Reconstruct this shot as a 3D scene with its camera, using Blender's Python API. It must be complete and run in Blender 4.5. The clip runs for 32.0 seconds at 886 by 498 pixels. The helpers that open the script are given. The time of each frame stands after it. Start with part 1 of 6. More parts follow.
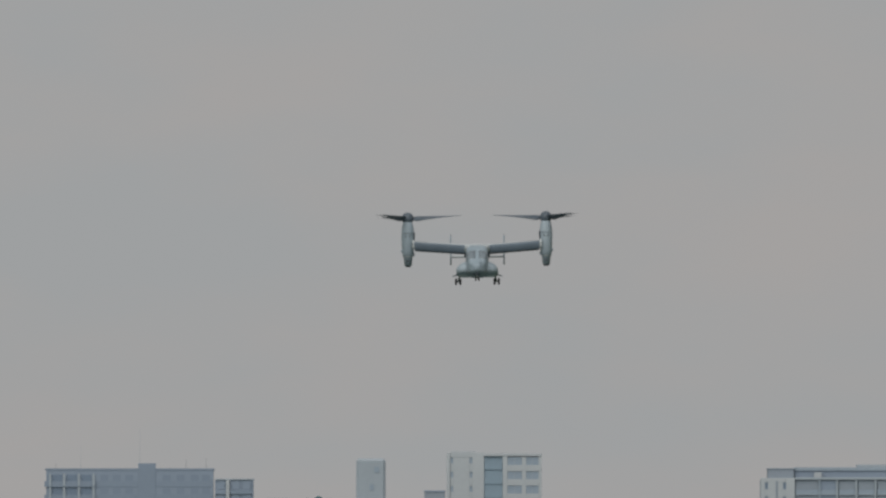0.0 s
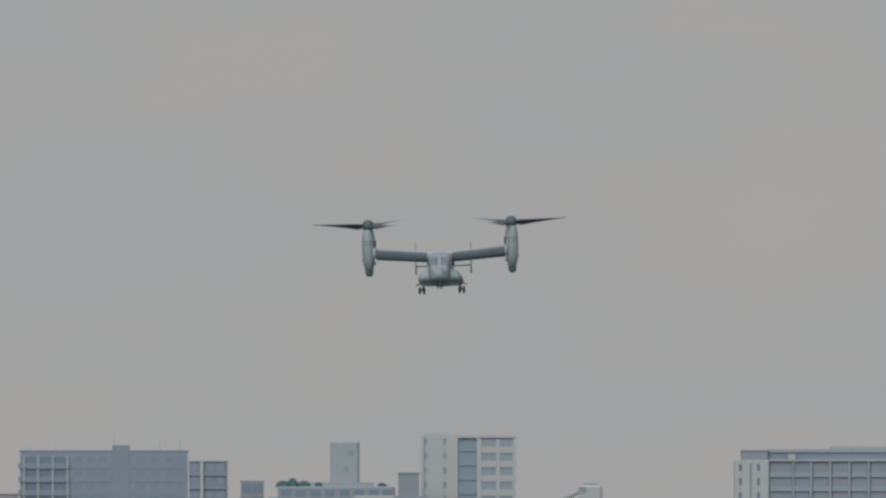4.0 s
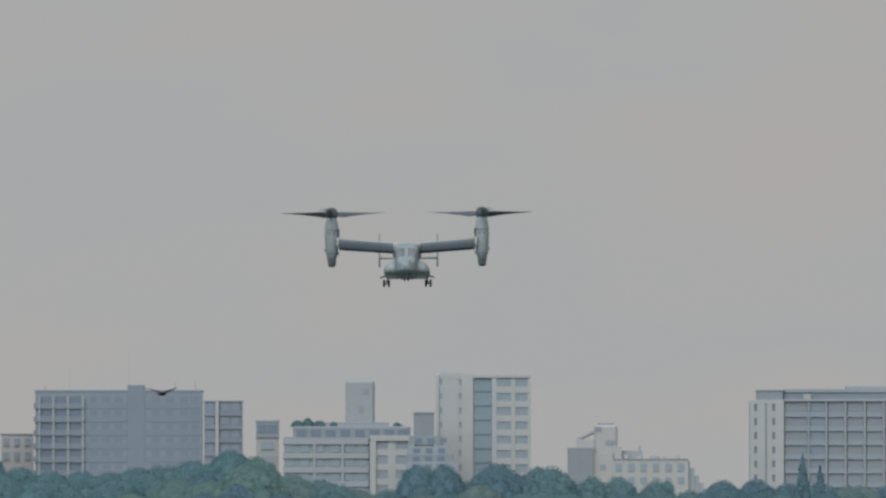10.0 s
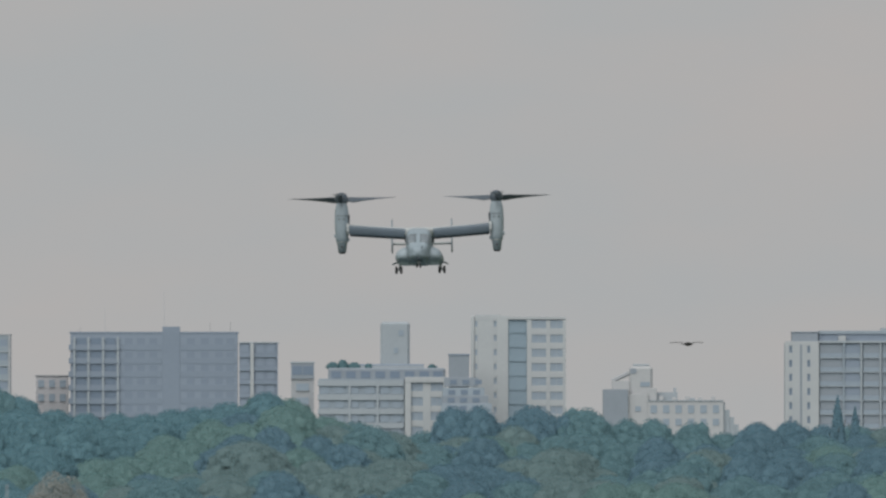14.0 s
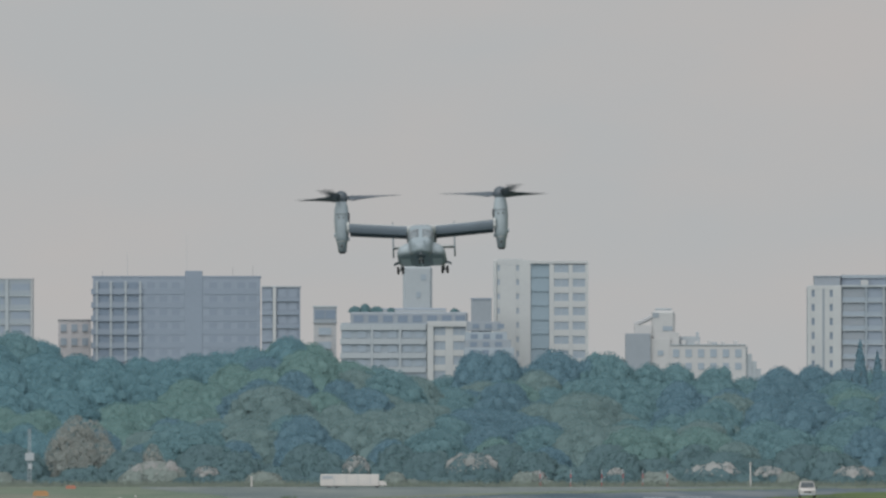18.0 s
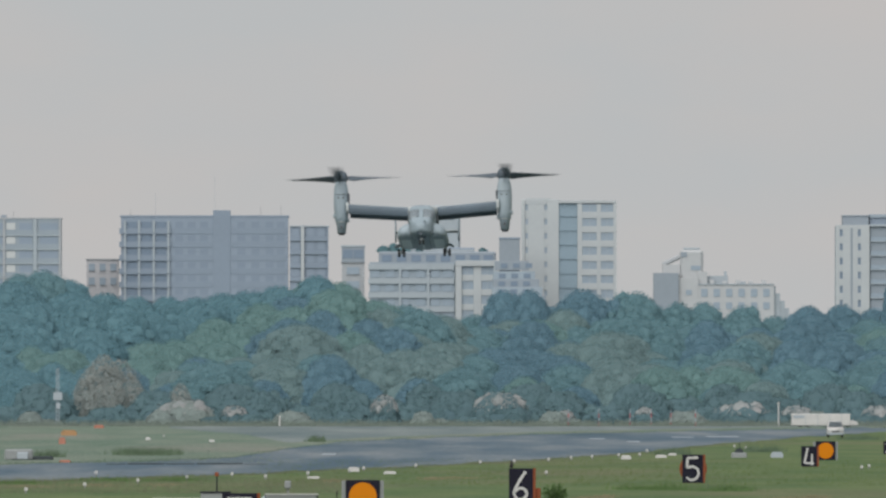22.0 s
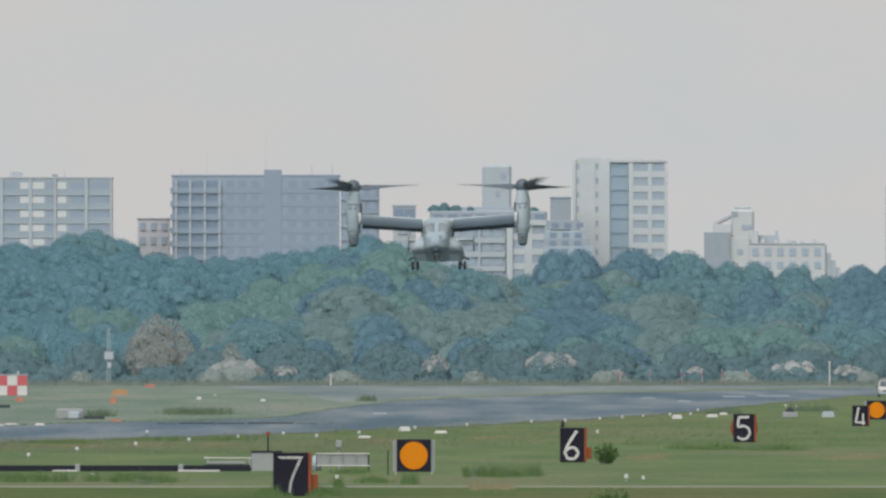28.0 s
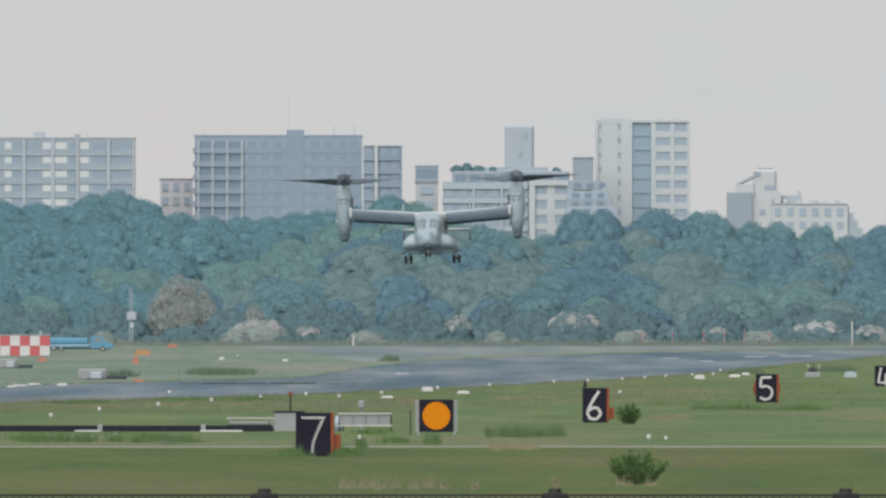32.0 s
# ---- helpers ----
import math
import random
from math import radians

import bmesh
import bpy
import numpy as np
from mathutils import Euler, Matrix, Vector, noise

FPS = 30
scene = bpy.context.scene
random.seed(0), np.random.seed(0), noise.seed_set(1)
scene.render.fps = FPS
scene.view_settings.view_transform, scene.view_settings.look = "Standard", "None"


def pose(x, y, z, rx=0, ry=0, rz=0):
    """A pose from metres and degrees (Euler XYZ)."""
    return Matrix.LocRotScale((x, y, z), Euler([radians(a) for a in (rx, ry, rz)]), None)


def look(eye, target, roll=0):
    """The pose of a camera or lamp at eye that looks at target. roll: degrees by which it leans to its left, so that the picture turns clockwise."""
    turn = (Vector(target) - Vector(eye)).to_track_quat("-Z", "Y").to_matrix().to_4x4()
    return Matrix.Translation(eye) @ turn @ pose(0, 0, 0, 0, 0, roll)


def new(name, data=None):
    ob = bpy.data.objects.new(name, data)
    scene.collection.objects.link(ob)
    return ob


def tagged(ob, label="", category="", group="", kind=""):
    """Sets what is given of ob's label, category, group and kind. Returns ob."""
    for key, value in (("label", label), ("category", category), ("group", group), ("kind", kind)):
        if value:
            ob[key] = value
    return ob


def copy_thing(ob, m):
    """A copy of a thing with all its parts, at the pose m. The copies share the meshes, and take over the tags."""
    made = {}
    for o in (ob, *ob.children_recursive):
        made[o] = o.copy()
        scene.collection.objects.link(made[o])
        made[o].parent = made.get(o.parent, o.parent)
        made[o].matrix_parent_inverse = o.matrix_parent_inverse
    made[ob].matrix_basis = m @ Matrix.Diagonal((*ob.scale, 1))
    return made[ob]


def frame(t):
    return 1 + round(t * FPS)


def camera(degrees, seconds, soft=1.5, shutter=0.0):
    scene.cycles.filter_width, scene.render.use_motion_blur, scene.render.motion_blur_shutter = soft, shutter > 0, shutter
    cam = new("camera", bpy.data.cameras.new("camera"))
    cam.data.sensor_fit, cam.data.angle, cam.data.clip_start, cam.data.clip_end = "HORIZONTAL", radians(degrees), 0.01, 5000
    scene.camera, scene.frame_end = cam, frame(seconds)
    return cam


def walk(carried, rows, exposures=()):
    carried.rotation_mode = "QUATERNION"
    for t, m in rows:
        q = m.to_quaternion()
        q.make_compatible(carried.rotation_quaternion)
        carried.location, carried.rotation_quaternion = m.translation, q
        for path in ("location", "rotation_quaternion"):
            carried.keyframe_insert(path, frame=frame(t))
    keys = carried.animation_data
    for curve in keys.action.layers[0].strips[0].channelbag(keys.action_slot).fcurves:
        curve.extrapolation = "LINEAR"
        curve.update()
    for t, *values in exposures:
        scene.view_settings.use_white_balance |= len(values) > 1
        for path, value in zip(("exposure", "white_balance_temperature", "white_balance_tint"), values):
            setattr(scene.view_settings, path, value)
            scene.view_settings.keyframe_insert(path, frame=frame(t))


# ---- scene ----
# Survey notes: bearings b and rises v are counted in 1/40000 rad from the viewpoint,
# which stands 7 m above the airfield; distances are in metres.
K, EYE_Z, B0, V0 = 40000.0, 7.0, 784.0, 515.0


def across(b, d):
    return (b - B0) * d / K


def height(v, d):
    return EYE_Z + (V0 - v) * d / K


def aim(b, v):
    return pose(0, 0, EYE_Z, 90 + math.degrees(math.atan((V0 - v) / K)), 0, -math.degrees(math.atan((b - B0) / K)))


cam = camera(2.24580, 32.0, soft=2.55, shutter=0.18)
walk(cam, [
    (0, aim(1046.4, -149.2)), (0.5, aim(1054.1, -145.4)), (1, aim(1054.1, -140.0)), (1.5, aim(1052.5, -135.5)),
    (2, aim(1054.8, -128.5)), (2.5, aim(1076.2, -125.5)), (3, aim(1097.8, -120.9)), (3.5, aim(1094.7, -120.1)),
    (5.5, aim(1088.5, -96.4)), (6, aim(1071.7, -89.5)), (6.5, aim(1073.2, -80.4)), (7, aim(1074.0, -68.8)),
    (7.5, aim(1075.5, -60.5)), (8, aim(1074.8, -51.2)), (8.5, aim(1074.8, -42.1)), (9, aim(1073.2, -33.6)),
    (9.5, aim(1073.2, -22.1)), (10, aim(1065.5, -10.7)), (10.5, aim(1058.0, 5.4)), (11, aim(1051.8, 22.2)),
    (11.5, aim(1042.6, 39.9)), (12, aim(1036.5, 55.9)), (12.5, aim(1025.0, 65.9)), (13, aim(1016.5, 75.1)),
    (13.5, aim(1011.2, 84.3)), (14, aim(1003.5, 92.7)), (14.5, aim(999.0, 107.2)), (16.5, aim(974.5, 149.4)),
    (17, aim(970.7, 161.6)), (17.5, aim(969.9, 177.7)), (18, aim(963.8, 191.5)), (18.5, aim(960.7, 204.5)),
    (19, aim(956.8, 216.8)), (19.5, aim(956.8, 231.3)), (20, aim(946.9, 248.1)), (20.5, aim(934.7, 264.9)),
    (21, aim(924.7, 284.1)), (21.5, aim(918.5, 290.2)), (22, aim(914.0, 298.7)), (22.5, aim(910.9, 302.5)),
    (23, aim(913.2, 307.1)), (23.5, aim(899.4, 311.7)), (24, aim(887.2, 318.6)), (24.5, aim(880.3, 320.9)),
    (25, aim(870.3, 324.7)), (25.5, aim(859.6, 333.9)), (27.5, aim(829.8, 363.8)), (28, aim(823.6, 370.6)),
    (28.5, aim(816.0, 379.8)), (29, aim(809.0, 387.4)), (29.5, aim(802.2, 397.4)), (30, aim(802.2, 406.6)),
    (30.5, aim(800.7, 418.1)), (31, aim(795.2, 427.3)), (31.5, aim(786.9, 434.9)), (32, aim(783.8, 441.1)),
], exposures=[(0.0, -0.47), (6.0, -0.40), (9.0, -0.33), (13.0, -0.25), (19.0, -0.07), (23.0, 0.07), (28.0, 0.22), (32.0, 0.32)])

# ---- sky and sun ----
SUN_UP, SUN_TURN = radians(46), radians(199)
world = bpy.data.worlds.new("overcast_sky")
scene.world = world
world.use_nodes = True
wn, wl = world.node_tree.nodes, world.node_tree.links
wn.clear()
w_out, w_bg, w_sky = wn.new("ShaderNodeOutputWorld"), wn.new("ShaderNodeBackground"), wn.new("ShaderNodeTexSky")
w_sky.sky_type, w_sky.sun_disc = "NISHITA", False
w_sky.sun_elevation, w_sky.sun_rotation = SUN_UP, SUN_TURN
w_sky.air_density, w_sky.dust_density, w_sky.ozone_density = 1.0, 4.0, 1.0
w_bg.inputs["Strength"].default_value = 0.1
w_co, w_map = wn.new("ShaderNodeTexCoord"), wn.new("ShaderNodeMapping")
w_map.inputs["Scale"].default_value = (60, 60, 150)
w_n1, w_ramp = wn.new("ShaderNodeTexNoise"), wn.new("ShaderNodeValToRGB")
w_n1.inputs["Scale"].default_value, w_n1.inputs["Detail"].default_value = 1.0, 4.0
w_ramp.color_ramp.elements[0].position, w_ramp.color_ramp.elements[1].position = 0.35, 0.68
w_ramp.color_ramp.elements[0].color = (5.02, 5.16, 5.24, 1)
w_ramp.color_ramp.elements[1].color = (5.40, 5.22, 5.14, 1)
w_mix = wn.new("ShaderNodeMix")
w_mix.data_type = "RGBA"
w_mix.inputs["Factor"].default_value = 0.93
wl.new(w_co.outputs["Generated"], w_map.inputs["Vector"])
wl.new(w_map.outputs["Vector"], w_n1.inputs["Vector"])
wl.new(w_n1.outputs["Fac"], w_ramp.inputs["Fac"])
wl.new(w_sky.outputs["Color"], w_mix.inputs[6])
wl.new(w_ramp.outputs["Color"], w_mix.inputs[7])
wl.new(w_mix.outputs[2], w_bg.inputs["Color"])
wl.new(w_bg.outputs["Background"], w_out.inputs["Surface"])

sun = new("sun", bpy.data.lights.new("sun", "SUN"))
sun.data.energy, sun.data.angle, sun.data.color = 3.6, radians(75), (1.0, 0.98, 0.95)
sun.matrix_world = look((-60, -175, 192), (0, 0, 0))


# ---- materials ----
def material(name, color, rough=0.8, vary=0.12, scale=1.0, metal=0.0, bump=0.2, second=None, island=0.0, stretch=(1, 1, 1), translucent=0.0, spec=0.4, leafy=None):
    """A surface with grain and stains at two scales; second: the colour that the stains lean to."""
    m = bpy.data.materials.new(name)
    m.use_nodes = True
    n, l = m.node_tree.nodes, m.node_tree.links
    b = n["Principled BSDF"]
    co, mp = n.new("ShaderNodeTexCoord"), n.new("ShaderNodeMapping")
    mp.inputs["Scale"].default_value = stretch
    l.new(co.outputs["Object"], mp.inputs["Vector"])
    big, fine = n.new("ShaderNodeTexNoise"), n.new("ShaderNodeTexNoise")
    big.inputs["Scale"].default_value, big.inputs["Detail"].default_value = 0.35 * scale, 5
    fine.inputs["Scale"].default_value, fine.inputs["Detail"].default_value = 6.0 * scale, 3
    for t in (big, fine):
        l.new(mp.outputs["Vector"], t.inputs["Vector"])
    second = second or tuple(c * (1 - 1.3 * vary) for c in color)
    ramp = n.new("ShaderNodeValToRGB")
    ramp.color_ramp.elements[0].position, ramp.color_ramp.elements[1].position = 0.34, 0.66
    ramp.color_ramp.elements[0].color, ramp.color_ramp.elements[1].color = (*second, 1), (*color, 1)
    l.new(big.outputs["Fac"], ramp.inputs["Fac"])
    hsv, add = n.new("ShaderNodeHueSaturation"), n.new("ShaderNodeMath")
    add.operation = "MULTIPLY_ADD"
    add.inputs[1].default_value, add.inputs[2].default_value = 2 * vary, 1 - vary
    l.new(fine.outputs["Fac"], add.inputs[0])
    value = add.outputs[0]
    tone = ramp.outputs["Color"]
    if leafy:
        own, mix = n.new("ShaderNodeNewGeometry"), n.new("ShaderNodeMix")
        mix.data_type = "RGBA"
        mix.inputs[7].default_value = (*leafy, 1)
        l.new(own.outputs["Random Per Island"], mix.inputs["Factor"])
        l.new(tone, mix.inputs[6])
        tone = mix.outputs[2]
    if island:
        geo, more = n.new("ShaderNodeNewGeometry"), n.new("ShaderNodeMath")
        more.operation = "MULTIPLY_ADD"
        more.inputs[1].default_value = island
        l.new(geo.outputs["Random Per Island"], more.inputs[0])
        l.new(value, more.inputs[2])
        info, last = n.new("ShaderNodeObjectInfo"), n.new("ShaderNodeMath")
        last.operation = "MULTIPLY_ADD"
        last.inputs[1].default_value = island
        l.new(info.outputs["Random"], last.inputs[0])
        l.new(more.outputs[0], last.inputs[2])
        value = last.outputs[0]
    l.new(value, hsv.inputs["Value"])
    l.new(tone, hsv.inputs["Color"])
    l.new(hsv.outputs["Color"], b.inputs["Base Color"])
    b.inputs["Specular IOR Level"].default_value = spec
    b.inputs["Roughness"].default_value, b.inputs["Metallic"].default_value = rough, metal
    if bump:
        bp = n.new("ShaderNodeBump")
        bp.inputs["Strength"].default_value, bp.inputs["Distance"].default_value = bump, 0.05
        l.new(fine.outputs["Fac"], bp.inputs["Height"])
        l.new(bp.outputs["Normal"], b.inputs["Normal"])
    if translucent:
        tr, mx = n.new("ShaderNodeBsdfTranslucent"), n.new("ShaderNodeMixShader")
        mx.inputs["Fac"].default_value = translucent
        l.new(hsv.outputs["Color"], tr.inputs["Color"])
        l.new(b.outputs["BSDF"], mx.inputs[1])
        l.new(tr.outputs["BSDF"], mx.inputs[2])
        l.new(mx.outputs[0], n["Material Output"].inputs["Surface"])
    return m


def turf(name, green, pale, brown, along=1.0):
    """Mown grass: broad dry bands, patches a few metres wide and short tufts."""
    m = bpy.data.materials.new(name)
    m.use_nodes = True
    n, l = m.node_tree.nodes, m.node_tree.links
    b = n["Principled BSDF"]
    b.inputs["Roughness"].default_value, b.inputs["Specular IOR Level"].default_value = 0.95, 0.05
    co = n.new("ShaderNodeTexCoord")

    def field(sx, sy, lo, hi, detail=4):
        mp, t, r = n.new("ShaderNodeMapping"), n.new("ShaderNodeTexNoise"), n.new("ShaderNodeMapRange")
        mp.inputs["Scale"].default_value = (1 / sx, 1 / (sy * along), 1)
        t.inputs["Scale"].default_value, t.inputs["Detail"].default_value = 1.0, detail
        r.inputs["From Min"].default_value, r.inputs["From Max"].default_value = lo, hi
        l.new(co.outputs["Object"], mp.inputs["Vector"])
        l.new(mp.outputs["Vector"], t.inputs["Vector"])
        l.new(t.outputs["Fac"], r.inputs["Value"])
        return r.outputs["Result"]

    def blend(fac, x, y):
        k = n.new("ShaderNodeMix")
        k.data_type = "RGBA"
        l.new(fac, k.inputs["Factor"])
        for slot, c in ((6, x), (7, y)):
            if isinstance(c, tuple):
                k.inputs[slot].default_value = (*c, 1)
            else:
                l.new(c, k.inputs[slot])
        return k.outputs[2]
    c = blend(field(7, 34, 0.38, 0.66), green, pale)
    c = blend(field(24, 75, 0.50, 0.72), c, brown)
    fine = field(0.5, 3.5, 0.25, 0.8, 2)
    hsv, mul = n.new("ShaderNodeHueSaturation"), n.new("ShaderNodeMath")
    mul.operation = "MULTIPLY_ADD"
    mul.inputs[1].default_value, mul.inputs[2].default_value = 0.22, 0.89
    l.new(fine, mul.inputs[0])
    l.new(mul.outputs[0], hsv.inputs["Value"])
    l.new(c, hsv.inputs["Color"])
    l.new(hsv.outputs["Color"], b.inputs["Base Color"])
    return m


M = {}


def make_materials():
    def put(key, *a, **k):
        M[key] = material(key, *a, **k)
    # haze is mixed into the colour by zone: near_grass clear, grass bluer, far_meadow palest
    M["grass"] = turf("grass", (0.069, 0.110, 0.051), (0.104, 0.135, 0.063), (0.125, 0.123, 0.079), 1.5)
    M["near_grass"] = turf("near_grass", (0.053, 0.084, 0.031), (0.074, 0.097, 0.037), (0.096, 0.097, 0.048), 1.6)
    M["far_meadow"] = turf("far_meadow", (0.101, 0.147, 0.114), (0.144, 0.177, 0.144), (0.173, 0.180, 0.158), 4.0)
    # asphalt: the mirage's dark blue and pale reflections are painted into the colour
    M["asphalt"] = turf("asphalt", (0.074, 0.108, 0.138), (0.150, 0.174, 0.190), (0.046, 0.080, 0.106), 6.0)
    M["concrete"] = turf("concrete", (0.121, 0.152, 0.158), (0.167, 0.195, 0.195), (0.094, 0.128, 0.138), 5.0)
    # reeds pale, with the haze at the wood's foot mixed in
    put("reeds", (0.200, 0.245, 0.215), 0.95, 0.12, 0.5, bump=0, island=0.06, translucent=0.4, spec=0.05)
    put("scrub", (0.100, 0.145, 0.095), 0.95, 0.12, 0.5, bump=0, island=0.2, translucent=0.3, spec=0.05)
    put("dark_kerb", (0.045, 0.055, 0.060), 0.9, 0.15, 0.5, spec=0.1)
    put("path", (0.200, 0.206, 0.172), 0.9, 0.15, 0.4, second=(0.135, 0.150, 0.105), spec=0.05)
    # forest floor and wood leaves: pale blue distance haze is mixed into these colours
    put("forest_floor", (0.165, 0.235, 0.230), 0.95, 0.2, 0.2)
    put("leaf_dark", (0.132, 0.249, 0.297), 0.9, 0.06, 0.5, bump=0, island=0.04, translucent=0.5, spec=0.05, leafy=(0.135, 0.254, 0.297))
    # inner tones: darker copies of the leaf colours, cores painted as dim as the leaves
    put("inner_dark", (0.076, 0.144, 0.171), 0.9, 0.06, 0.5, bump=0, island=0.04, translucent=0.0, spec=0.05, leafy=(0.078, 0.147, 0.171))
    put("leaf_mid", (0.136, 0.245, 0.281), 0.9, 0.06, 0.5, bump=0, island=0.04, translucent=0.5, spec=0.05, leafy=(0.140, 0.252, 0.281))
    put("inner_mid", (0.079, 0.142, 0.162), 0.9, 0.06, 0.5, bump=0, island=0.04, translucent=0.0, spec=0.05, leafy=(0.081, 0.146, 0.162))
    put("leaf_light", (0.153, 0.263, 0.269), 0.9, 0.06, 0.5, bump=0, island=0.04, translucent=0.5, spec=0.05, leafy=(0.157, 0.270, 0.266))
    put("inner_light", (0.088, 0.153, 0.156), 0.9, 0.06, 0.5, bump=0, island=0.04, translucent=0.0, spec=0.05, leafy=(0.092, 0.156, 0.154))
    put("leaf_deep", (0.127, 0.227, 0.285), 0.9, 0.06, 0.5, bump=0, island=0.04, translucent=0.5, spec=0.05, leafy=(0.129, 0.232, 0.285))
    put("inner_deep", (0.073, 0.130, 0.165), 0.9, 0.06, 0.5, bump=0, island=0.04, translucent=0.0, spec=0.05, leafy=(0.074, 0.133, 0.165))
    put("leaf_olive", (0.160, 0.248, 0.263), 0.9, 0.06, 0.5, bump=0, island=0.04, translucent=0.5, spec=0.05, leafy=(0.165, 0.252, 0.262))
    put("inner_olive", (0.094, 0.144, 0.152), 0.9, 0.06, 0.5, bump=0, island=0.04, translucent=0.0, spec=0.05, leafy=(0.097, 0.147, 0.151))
    # undergrowth darkened in its colour, since the front row stands unshaded
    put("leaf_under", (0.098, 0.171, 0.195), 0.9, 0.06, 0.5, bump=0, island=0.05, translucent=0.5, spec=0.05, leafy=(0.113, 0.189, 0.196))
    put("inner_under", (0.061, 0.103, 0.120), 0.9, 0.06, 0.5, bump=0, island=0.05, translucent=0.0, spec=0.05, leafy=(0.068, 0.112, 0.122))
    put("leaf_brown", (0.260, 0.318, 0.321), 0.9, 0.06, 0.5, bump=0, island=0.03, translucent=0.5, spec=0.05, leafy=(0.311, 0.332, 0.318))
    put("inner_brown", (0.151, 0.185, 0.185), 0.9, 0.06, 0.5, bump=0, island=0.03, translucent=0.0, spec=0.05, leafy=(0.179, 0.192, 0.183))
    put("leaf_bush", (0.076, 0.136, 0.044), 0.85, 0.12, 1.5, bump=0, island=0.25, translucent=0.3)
    put("leaf_pale", (0.138, 0.172, 0.166), 0.9, 0.12, 0.3, bump=0, island=0.08, translucent=0.0, spec=0.05)
    put("blossom", (0.240, 0.244, 0.246), 0.9, 0.14, 0.5, bump=0, island=0.12, second=(0.182, 0.208, 0.210), translucent=0.10, spec=0.05)
    put("bark", (0.098, 0.098, 0.090), 0.95, 0.25, 2.0)
    put("dry_grass", (0.196, 0.186, 0.112), 0.95, 0.15, 2.0, bump=0, island=0.3, translucent=0.2)
    put("green_blade", (0.098, 0.142, 0.048), 0.95, 0.15, 2.0, bump=0, island=0.25, translucent=0.4, spec=0.05)
    # distance haze is mixed into all town colours, lifting darks and adding blue
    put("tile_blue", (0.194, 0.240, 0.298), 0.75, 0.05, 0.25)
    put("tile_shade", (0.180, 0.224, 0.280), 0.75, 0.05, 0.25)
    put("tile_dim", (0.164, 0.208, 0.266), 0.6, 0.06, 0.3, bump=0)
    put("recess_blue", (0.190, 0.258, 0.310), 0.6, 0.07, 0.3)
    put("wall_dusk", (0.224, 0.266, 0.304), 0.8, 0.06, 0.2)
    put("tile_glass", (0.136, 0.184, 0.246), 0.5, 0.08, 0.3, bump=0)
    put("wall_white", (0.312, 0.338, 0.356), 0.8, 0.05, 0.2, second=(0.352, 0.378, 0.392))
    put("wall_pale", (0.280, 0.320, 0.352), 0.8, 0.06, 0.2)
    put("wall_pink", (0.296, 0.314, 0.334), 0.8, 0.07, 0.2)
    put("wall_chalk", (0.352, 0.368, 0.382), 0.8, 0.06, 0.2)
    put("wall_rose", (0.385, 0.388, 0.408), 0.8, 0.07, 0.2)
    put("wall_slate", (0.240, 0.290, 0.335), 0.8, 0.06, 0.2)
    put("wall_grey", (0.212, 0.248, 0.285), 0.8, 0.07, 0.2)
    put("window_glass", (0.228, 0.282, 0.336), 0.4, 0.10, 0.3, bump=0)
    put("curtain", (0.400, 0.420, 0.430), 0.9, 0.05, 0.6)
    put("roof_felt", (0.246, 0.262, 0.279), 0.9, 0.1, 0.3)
    put("air_grey", (0.238, 0.290, 0.322), 0.6, 0.07, 0.7, second=(0.196, 0.246, 0.280), bump=0.03)
    # sponson and belly greys, lightened to make up for missing bounce light
    put("air_belly_lit", (0.266, 0.320, 0.352), 0.6, 0.07, 0.7, second=(0.228, 0.280, 0.314), bump=0.03)
    put("air_under_lit", (0.540, 0.595, 0.620), 0.6, 0.07, 0.7, second=(0.480, 0.535, 0.565), bump=0.03)
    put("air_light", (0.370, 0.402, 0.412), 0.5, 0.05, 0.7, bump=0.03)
    put("air_dark", (0.053, 0.064, 0.074), 0.6, 0.12, 1.0, bump=0.03)
    # the shade under wing and belly, put into a dark grey
    put("boot_rubber", (0.104, 0.138, 0.172), 0.6, 0.10, 1.0, bump=0.03)
    put("rotor_black", (0.070, 0.092, 0.114), 0.5, 0.12, 1.0, bump=0.03)
    put("cockpit_glass", (0.150, 0.182, 0.204), 0.3, 0.05, 1.0, bump=0)
    put("tyre", (0.048, 0.050, 0.054), 0.85, 0.1, 4.0)
    put("steel", (0.287, 0.303, 0.312), 0.45, 0.08, 2.0, metal=0.6)
    put("board_black", (0.016, 0.016, 0.026), 0.8, 0.2, 1.2, spec=0.08)
    put("paint_white", (0.430, 0.430, 0.424), 0.7, 0.08, 2.5)
    put("paint_orange", (0.480, 0.160, 0.006), 0.8, 0.05, 1.5, spec=0.1)
    put("rust_orange", (0.210, 0.064, 0.032), 0.85, 0.18, 1.5, spec=0.1)
    # far marker paints, dulled by the haze mixed into their colour
    put("faded_orange", (0.330, 0.205, 0.110), 0.85, 0.12, 1.5, spec=0.1)
    put("faded_red", (0.330, 0.160, 0.120), 0.85, 0.12, 1.5, spec=0.1)
    put("verge_blade", (0.118, 0.132, 0.084), 0.95, 0.15, 0.6, bump=0, island=0.25, translucent=0.2, spec=0.05)
    put("verge_straw", (0.176, 0.166, 0.104), 0.95, 0.15, 0.6, bump=0, island=0.25, spec=0.05)
    put("paint_red", (0.380, 0.095, 0.105), 0.8, 0.08, 0.8, spec=0.15)
    put("paint_blue", (0.074, 0.213, 0.312), 0.5, 0.08, 0.8)
    put("cabinet_grey", (0.205, 0.221, 0.226), 0.7, 0.08, 1.0)
